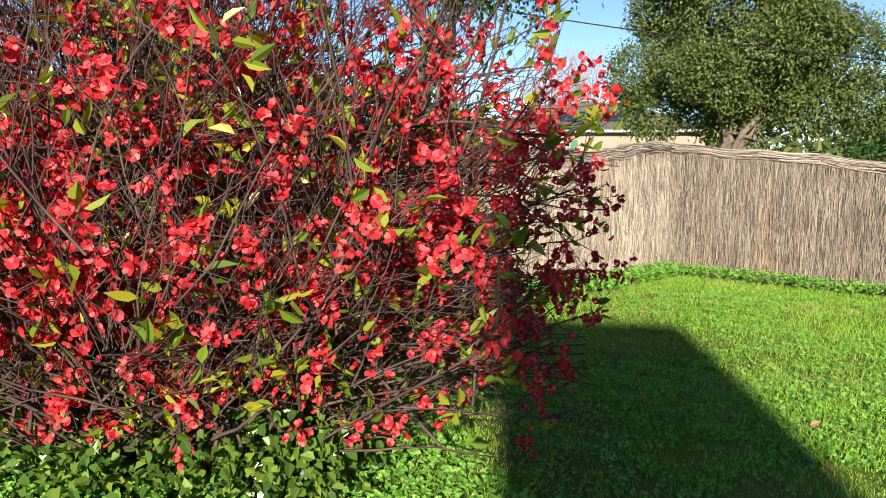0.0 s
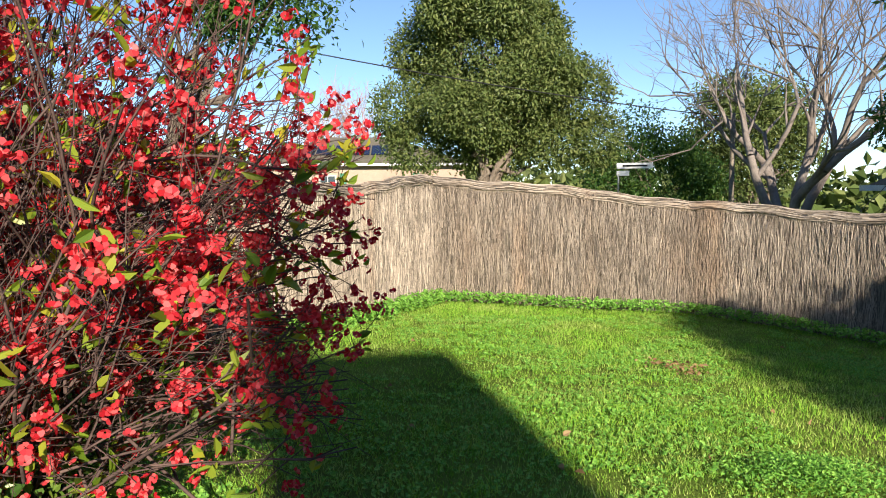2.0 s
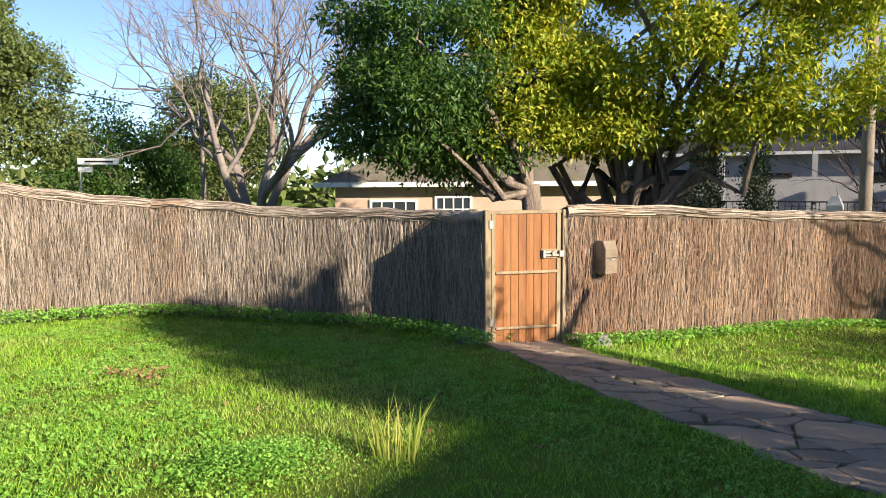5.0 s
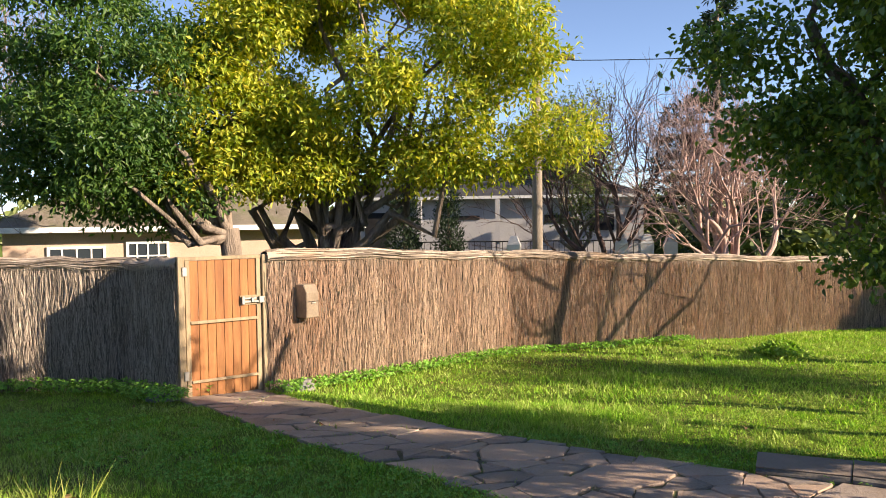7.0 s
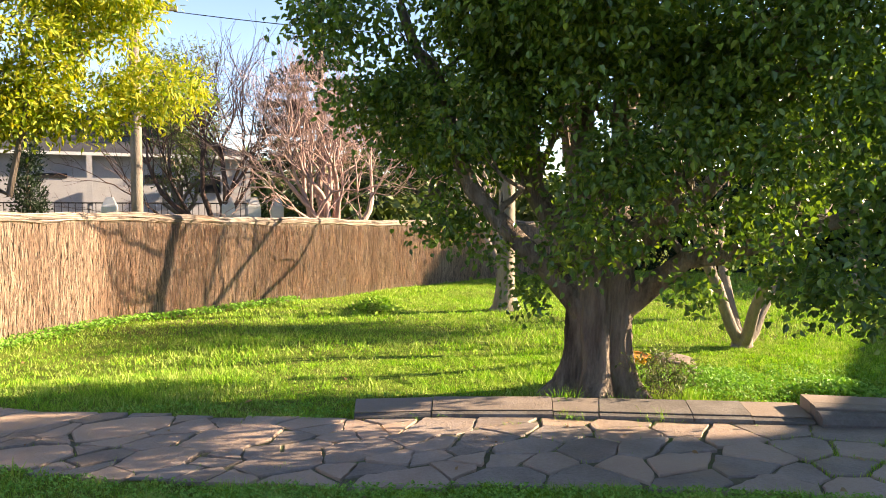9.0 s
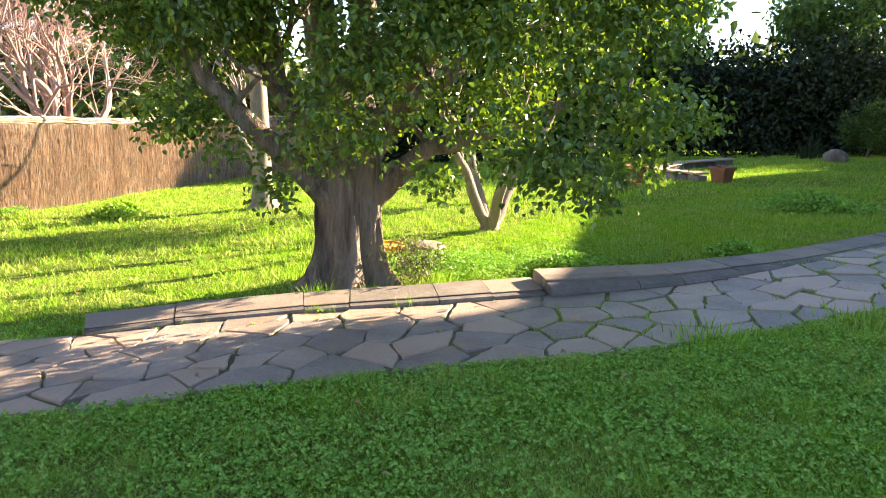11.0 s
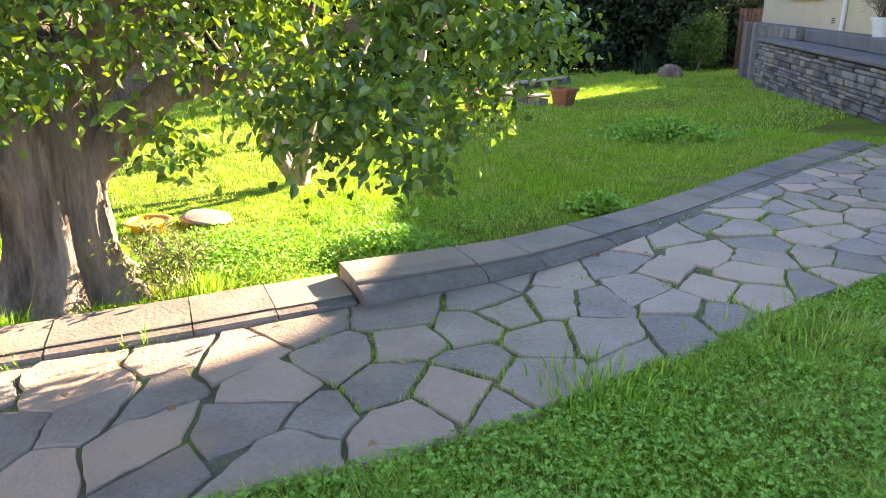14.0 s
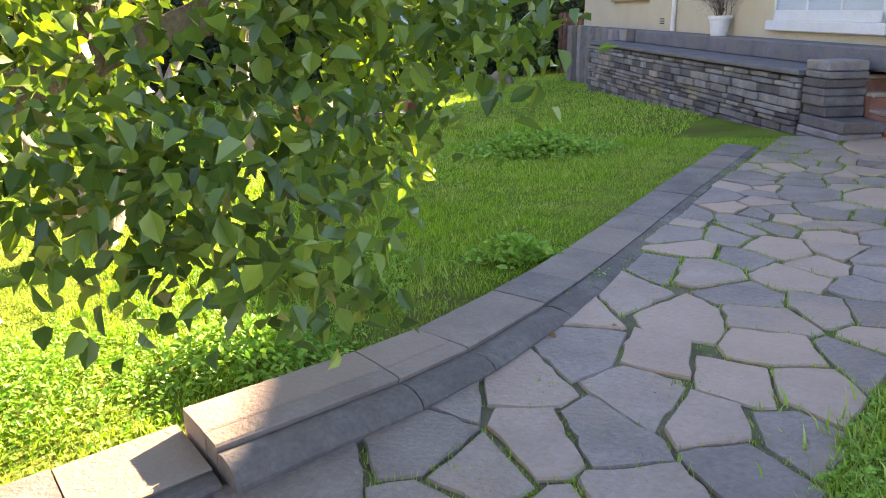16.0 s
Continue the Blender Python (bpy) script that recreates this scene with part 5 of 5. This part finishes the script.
def cable(a, b, sag, r=0.014):
    tb = Tubes()
    t = np.linspace(0, 1, 24)[:, None]
    pts = np.array(a) * (1 - t) + np.array(b) * t - np.array([0, 0, 1.0]) * sag * 4 * t * (1 - t)
    tb.add(pts, [r] * 24, 5)
    c = tagged(new("overhead_cable", tb.mesh("overhead_cable", CABLE)), "thin black overhead cable across the sky", "cable")
    return c


cable((24.4, 1.1, 6.6), (19, -20, 6.3), 0.5)
cable((24.4, 3.3, 6.9), (16.85, 21.3, 4.0), 0.5)
cable((16.85, 21.3, 3.9), (-6, 20, 6.6), 0.35, 0.018)
cable((24.4, 2.8, 6.6), (10, 9.6, 7.6), 0.3, 0.018)
sign = pole("street_sign", (11.2, 19.0), 0.03, 2.75, METAL, "small white street name sign on a post", "sign")
sm = Matrix.Translation((11.2, 19.0, 2.12)) @ Matrix.Rotation(radians(-36), 4, "Z")
part("plate", boxes(sm, ((-0.05, -0.02, 0.0), (0.95, 0.02, 0.16)), bevel=0.004), WHITE, sign, "white name plate")
part("lettering", boxes(sm, ((0.12, -0.024, 0.055), (0.8, -0.021, 0.105))), DARK, sign, "unreadable grey lettering")
part("lower_plate", boxes(sm, ((-0.05, -0.02, -0.2), (0.3, 0.02, -0.06)), bevel=0.004), WHITE, sign, "second small plate")


def white_post(px, py):
    z = gz(px, py)
    p = thing("white_post", (px, py, z), "white fence post with a pointed cap", "post", "white posts along the road")
    bm = bmesh.new()
    box(bm, (px - 0.22, py - 0.22, z - 0.1), (px + 0.22, py + 0.22, 0.8))
    lo = [bm.verts.new((px + a * 0.22, py + b * 0.22, 0.802)) for a, b in ((-1, -1), (1, -1), (1, 1), (-1, 1))]
    tip = [bm.verts.new((px + a * 0.1, py + b * 0.1, 1.1)) for a, b in ((-1, -1), (1, -1), (1, 1), (-1, 1))]
    for i in range(4):
        bm.faces.new((lo[i], lo[(i + 1) % 4], tip[(i + 1) % 4], tip[i]))
    bm.faces.new(tip), bm.faces.new(lo[::-1])
    part("shaft", bm, WHITE, p)


for px, py in ((26.3, 3.2), (27.5, -0.42), (27.7, -1.3), (27.9, -2.1)):
    white_post(px, py)


def cypress(px, py, h, r, seed, label="narrow dark cypress beyond the fence"):
    rng = np.random.default_rng(seed)
    z = gz(px, py)
    t = thing("cypress", (px, py, z), label, "tree")
    tb = Tubes()
    tb.add([(px, py, z - 0.1), (px, py, z + h * 0.5), (px, py, z + h * 0.9)], [0.14, 0.09, 0.03], 7)
    hang(new("trunk", tb.mesh("trunk", BARK)), t)
    bl = [(px + rng.normal(0, 0.06), py + rng.normal(0, 0.06), z + h * f, r * (1 - f) ** 0.4 + 0.1, r * (1 - f) ** 0.4 + 0.1, h * 0.09) for f in np.linspace(0.06, 0.93, 14)]
    leaf_part("crown", rng, bl, 30, 6, 0.1, 0.16, 0.05, HEDGE, t, -0.6)


cypress(25.6, 6.9, 5.0, 0.65, 91)
cypress(25.8, 5.4, 4.6, 0.5, 92)


def conifer(px, py, h, r, seed):
    rng = np.random.default_rng(seed)
    z = gz(px, py)
    t = thing("conifer", (px, py, z), "tall dark conifer with open drooping tiers", "tree")
    tb = Tubes()
    tb.add([(px, py, z - 0.1), (px, py, z + h * 0.5), (px, py, z + h)], [0.3, 0.18, 0.02], 8)
    P, A = [], []
    for f in np.linspace(0.15, 0.98, 26):
        for _ in range(6):
            a = rng.uniform(0, 6.28)
            ln = r * (1.03 - f) * rng.uniform(0.7, 1.1)
            e = np.array([px + math.cos(a) * ln, py + math.sin(a) * ln, z + h * f - 0.05 * ln])
            s = np.array([px, py, z + h * f])
            tb.add(wander(rng, s, e, 4, 0.03), [0.05, 0.04, 0.03, 0.01], 4)
            k = int(26 * ln) + 6
            u = rng.uniform(0.2, 1, k)[:, None]
            P.append(s + (e - s) * u + rng.normal(0, 0.06, (k, 3)))
            A.append(unit(np.repeat((e - s)[None], k, 0)) + rng.normal(0, 0.6, (k, 3)))
    hang(new("trunk", tb.mesh("trunk", BARK)), t)
    P, A = np.concatenate(P), np.concatenate(A)
    hang(new("crown", cheap_leaves("crown", P, A, np.array([0, 0, 1.0]) + rng.normal(0, 0.3, P.shape), 0.38, 0.14, HEDGE)), t)


conifer(40.2, -5.2, 16.5, 5.8, 93)
leafy_tree("road_tree", (31.5, 1.2), 0.2, 2.5, (31.5, 1.4, 4.2, 1.4, 1.4, 2.6), 22, 0.7, TREE_OLIVE, BARK, "thin olive gum tree across the road", 94, 6, 12, 0.25, (0.2, 0.06))
leafy_tree("corner_tree", (-0.6, 15.5), 0.2, 2.5, (1.0, 15.0, 5.5, 1.4, 1.1, 1.3), 28, 0.5, TREE_DARK, BARK, "tree overhanging behind the flowering shrub", 95, 9, 12, 0.2, (0.16, 0.07))
bare_tree("far_bare_tree", (10.0, 56.0), 0.3, 11.0, 5, "hazy bare tree behind the pink house", 96, REDTWIG, 5, 0.45, (2, 3), 0.3, 0.25, 0.01, 0.6)

# details of the houses beyond
far_window(pinkh, pm, 4.4, 5.4, 1.6, 3.0, 2, 1)
GREENPAINT = surface("green shutter paint", (0.05, 0.22, 0.12), (0.07, 0.28, 0.16), 3, 40, 0.6)
for a in (5.6, 9.9):
    part("shutter", boxes(pm, ((a, -0.09, 1.6), (a + 0.4, -0.02, 3.1)), bevel=0.01), GREENPAINT, pinkh, "green louvred shutter")
SOLAR = surface("solar panel", (0.01, 0.015, 0.04), (0.02, 0.03, 0.07), 3, 40, 0.15, spec=0.8)
for i in range(5):
    part("solar_panel", boxes(pm @ Matrix.Translation((3.0 + i * 1.1, 1.0, 3.6 + 0.62)) @ Matrix.Rotation(radians(20.8), 4, "X"), ((0, 0, 0), (1.0, 1.7, 0.05))), SOLAR, pinkh, "dark blue solar panel")
for a, b, z0, z1 in ((1.4, 2.6, 0.1, 4.6), (6.0, 7.2, 2.2, 4.4), (10.4, 11.6, 2.0, 4.4), (12.6, 13.8, 1.6, 4.4)):
    w = part("window", boxes(gm, ((a, -0.05, z0 + 2.0), (b, -0.004, z1))), DARK, grey, "dark unlit opening")
part("balcony_slab", boxes(gm, ((4.0, -1.2, 2.05), (15.0, -0.01, 2.25))), RENDER_GREY, grey)
for i in range(40):
    part("baluster", boxes(gm, ((4.0 + i * 0.27, -1.18, 2.25), (4.03 + i * 0.27, -1.15, 3.1))), DARK, grey)
part("balcony_rail", boxes(gm, ((4.0, -1.2, 3.1), (15.0, -1.13, 3.16))), DARK, grey)
for a in (4.2, 8.0, 11.8, 14.8):
    part("column", boxes(gm, ((a, -1.15, -0.2), (a + 0.22, -0.93, 5.2))), RENDER_GREY, grey)
part("chimney", boxes(gm, ((11.0, 3, 5.5), (12.2, 4, 8.6)), bevel=0.03), BRICK_RED, grey, "brick chimney")

# ring of far trees and roofs, closing the horizon
fw = np.random.default_rng(97)
fb = []
for a in np.linspace(-2.2, 2.4, 130):
    d = fw.uniform(58, 75)
    px, py = d * math.sin(a + 0.9), d * math.cos(a + 0.9)
    fb.append((px, py, gz(px, py) + fw.uniform(0.5, 2.5), 3.4, 3.4, fw.uniform(2.0, 4.0)))
at, al, fc, ln, wd = foliage(fw, fb, 0.4, 7, 0.8, 1.4, 0.8)
tagged(new("far_woods", cheap_leaves("far_woods", at, al, fc, ln, wd, TREE_OLIVE)), "distant line of suburban trees on the horizon", "trees", kind="stuff")
# ---- flagstones ----
def clip_half(poly, p, nrm):
    """The part of a polygon on the far side of the line through p."""
    out = []
    for i, a in enumerate(poly):
        b = poly[(i + 1) % len(poly)]
        da, db = (a - p) @ nrm, (b - p) @ nrm
        if da >= 0:
            out.append(a)
        if (da >= 0) != (db >= 0):
            out.append(a + (b - a) * da / (da - db))
    return out


def flagstones():
    base = tagged(new("path", None), "crazy paving path of irregular grey slate slabs", "path", kind="structure")
    rng = np.random.default_rng(81)
    n = 60
    A, B = along_line(EDGE_NEAR, n), along_line(EDGE_FAR, n)
    v = np.concatenate([np.column_stack([p, lie(p[:, 0], p[:, 1]) + 0.008]) for p in (A, (A + B) / 2, B)])
    i = np.arange(n - 1)
    me = mesh_np("joints", v, np.concatenate([np.stack([a * n + i, (a + 1) * n + i, (a + 1) * n + i + 1, a * n + i + 1], 1) for a in (0, 1)]), JOINT)
    hang(tagged(new("joints", me), "sandy mossy joints between the slabs"), base)
    # the large slabs lie where they were laid; small ones fill in between
    seeds = [np.array(p) for p in ((5.23, -5.08), (4.72, -5.14), (5.06, -5.63), (4.69, -5.49), (4.60, -5.79), (4.88, -6.26), (4.77, -6.72), (4.35, -5.90), (4.31, -6.33), (4.10, -5.58), (3.80, -5.88), (4.00, -6.24), (3.98, -6.59), (4.36, -7.32), (4.76, -7.62), (4.77, -8.23), (4.40, -8.16), (4.08, -7.76), (3.95, -7.44), (3.85, -7.04), (3.64, -6.66), (3.68, -6.16), (4.81, -9.03), (3.90, -8.16), (4.04, -8.82), (5.61, -4.56), (4.87, -4.78), (5.00, -4.39), (4.62, -4.36), (4.41, -4.84), (4.34, -5.26), (4.04, -4.87), (4.30, -4.55), (5.84, -3.93), (5.55, -4.11), (5.01, -3.99), (4.91, -2.53), (5.75, -2.42), (6.04, -2.23), (5.08, -1.99), (5.53, -2.84), (4.65, -3.16), (5.00, -3.28), (4.38, -3.62), (4.84, -3.71), (4.23, -4.12), (6.05, -2.84))]
    size = [0.2] * len(seeds)
    tries = 0
    while tries < 7000:
        tries += 1
        k, f = rng.uniform(0, n - 1.01), rng.uniform(0.02, 0.98)
        p = (A[int(k)] * (1 - f) + B[int(k)] * f) * (1 - k % 1) + (A[int(k) + 1] * (1 - f) + B[int(k) + 1] * f) * (k % 1)
        r = rng.choice([0.10, 0.17, 0.25, 0.34])
        if -9.2 < p[1] < -2.0:
            r = 0.15
        if all(np.hypot(*(p - s)) > r + q for s, q in zip(seeds, size)):
            seeds.append(p)
            size.append(r)
    # the slabs lie longer one way than the other
    turn = np.array([[math.cos(0.6), -math.sin(0.6)], [math.sin(0.6), math.cos(0.6)]])
    squash, back = turn @ np.diag([1.0, 0.68]), np.linalg.inv(turn @ np.diag([1.0, 0.68]))
    S, SZ = np.array(seeds), np.array(size)
    skew = rng.normal(0, 0.2, (len(S), len(S)))
    outlines = []
    for ip, (p, rp) in enumerate(zip(S, SZ)):
        order = np.argsort(np.linalg.norm(S - p, axis=1))[1:22]
        poly = [p + np.array(c) for c in ((-0.9, -0.9), (0.9, -0.9), (0.9, 0.9), (-0.9, 0.9))]
        for iq, q, rq in zip(order, S[order], SZ[order]):
            dv = (p - q) @ squash
            dist = np.hypot(*dv)
            cut = 0.5 * (dist + 0.8 * (rp * rp - rq * rq) / dist)
            nr = unit(squash @ dv)
            lean = skew[min(ip, iq), max(ip, iq)]
            nr = unit(nr + lean * np.array([-nr[1], nr[0]]))
            poly = clip_half(poly, p - (p - q) * cut / dist + nr * rng.choice([0.002, 0.005, 0.008, 0.016]), nr)
            if len(poly) < 3:
                break
        if len(poly) < 3:
            continue
        for edge, sgn in ((A, 1), (B, -1)):
            j = int(np.argmin(np.linalg.norm(edge - p, axis=1)))
            a, b = edge[max(0, j - 1)], edge[min(n - 1, j + 1)]
            d2 = unit(b - a)
            nr = np.array([-d2[1], d2[0]]) * sgn
            poly = clip_half(poly, (a + b) / 2 + nr * rng.uniform(-0.06, 0.02), nr) if len(poly) > 2 else poly
        if len(poly) < 3:
            continue
        poly = np.array(poly)
        # wobble the outline a little so that no edge is ruler-straight
        fine = []
        for i2 in range(len(poly)):
            a, b = poly[i2], poly[(i2 + 1) % len(poly)]
            fine.append(a + (p - a) * rng.uniform(0.0, 0.03))
            cuts = int(np.hypot(*(b - a)) / 0.075)
            for c2 in range(1, cuts):
                w = a + (b - a) * (c2 / cuts)
                fine.append(w + unit(p - w) * rng.normal(0.002, 0.007))
        poly = np.array(fine)
        c = poly.mean(0)
        outlines.append(poly)
        if np.hypot(*(poly - c).T).mean() < 0.05:
            continue
        z0 = gz(*c)
        tilt = rng.normal(0, 0.008, 2)
        lift = rng.uniform(0.018, 0.032)
        m = len(poly)
        hz = lambda w: z0 + lift - 0.068 * (w[0] - c[0]) + float(tilt @ (w - c))
        top = [(*(c + (w - c) * 0.97), hz(w) + rng.normal(0, 0.0015)) for w in poly]
        mid = [(*w, hz(w) - 0.010) for w in poly]
        low = [(*w, hz(w) - 0.07) for w in poly]
        me = bpy.data.meshes.new("flagstone")
        me.from_pydata(top + mid + low, [], [tuple(range(m))] + [(i2 + m, (i2 + 1) % m + m, (i2 + 1) % m, i2) for i2 in range(m)] + [(i2 + 2 * m, (i2 + 1) % m + 2 * m, (i2 + 1) % m + m, i2 + m) for i2 in range(m)])
        me.materials.append(STONE)
        hang(new("flagstone", me), base)
    # grass and moss growing up out of the joints
    x, y = [], []
    for poly in outlines:
        c = poly.mean(0)
        for a, b in zip(poly, np.roll(poly, -1, axis=0)):
            wet = 0.5 + 0.5 * math.sin(2.1 * c[0] + 1.3) * math.sin(1.7 * c[1] + 0.4)
            k = int(np.hypot(*(b - a)) * (300 if c[1] < -4.2 else 40) * max(0.0, wet - 0.25) * rng.uniform(0.1, 1.0))
            f = rng.random(k)[:, None]
            w = a * (1 - f) + b * f
            w = w + unit(w - c) * rng.normal(0.006, 0.009, (k, 1))
            x.append(w[:, 0])
            y.append(w[:, 1])
    x, y = np.concatenate(x), np.concatenate(y)
    n = len(x)
    a, hh, z = rng.uniform(0, 6.28, n), rng.uniform(0.025, 0.06, n), lie(x, y)
    bx = rng.normal(0, 0.35, (n, 2)) * hh[:, None]
    v = np.stack([np.stack([x - np.cos(a) * 0.004, y - np.sin(a) * 0.004, z], 1), np.stack([x + np.cos(a) * 0.004, y + np.sin(a) * 0.004, z], 1), np.stack([x + bx[:, 0], y + bx[:, 1], z + hh], 1)], 1).reshape(-1, 3)
    hang(tagged(new("joint_grass", mesh_np("joint_grass", v, np.arange(n)[:, None] * 3 + np.array([[0, 1, 2]]), GRASS)), "green grass and moss in the joints", kind="stuff"), base)


flagstones()
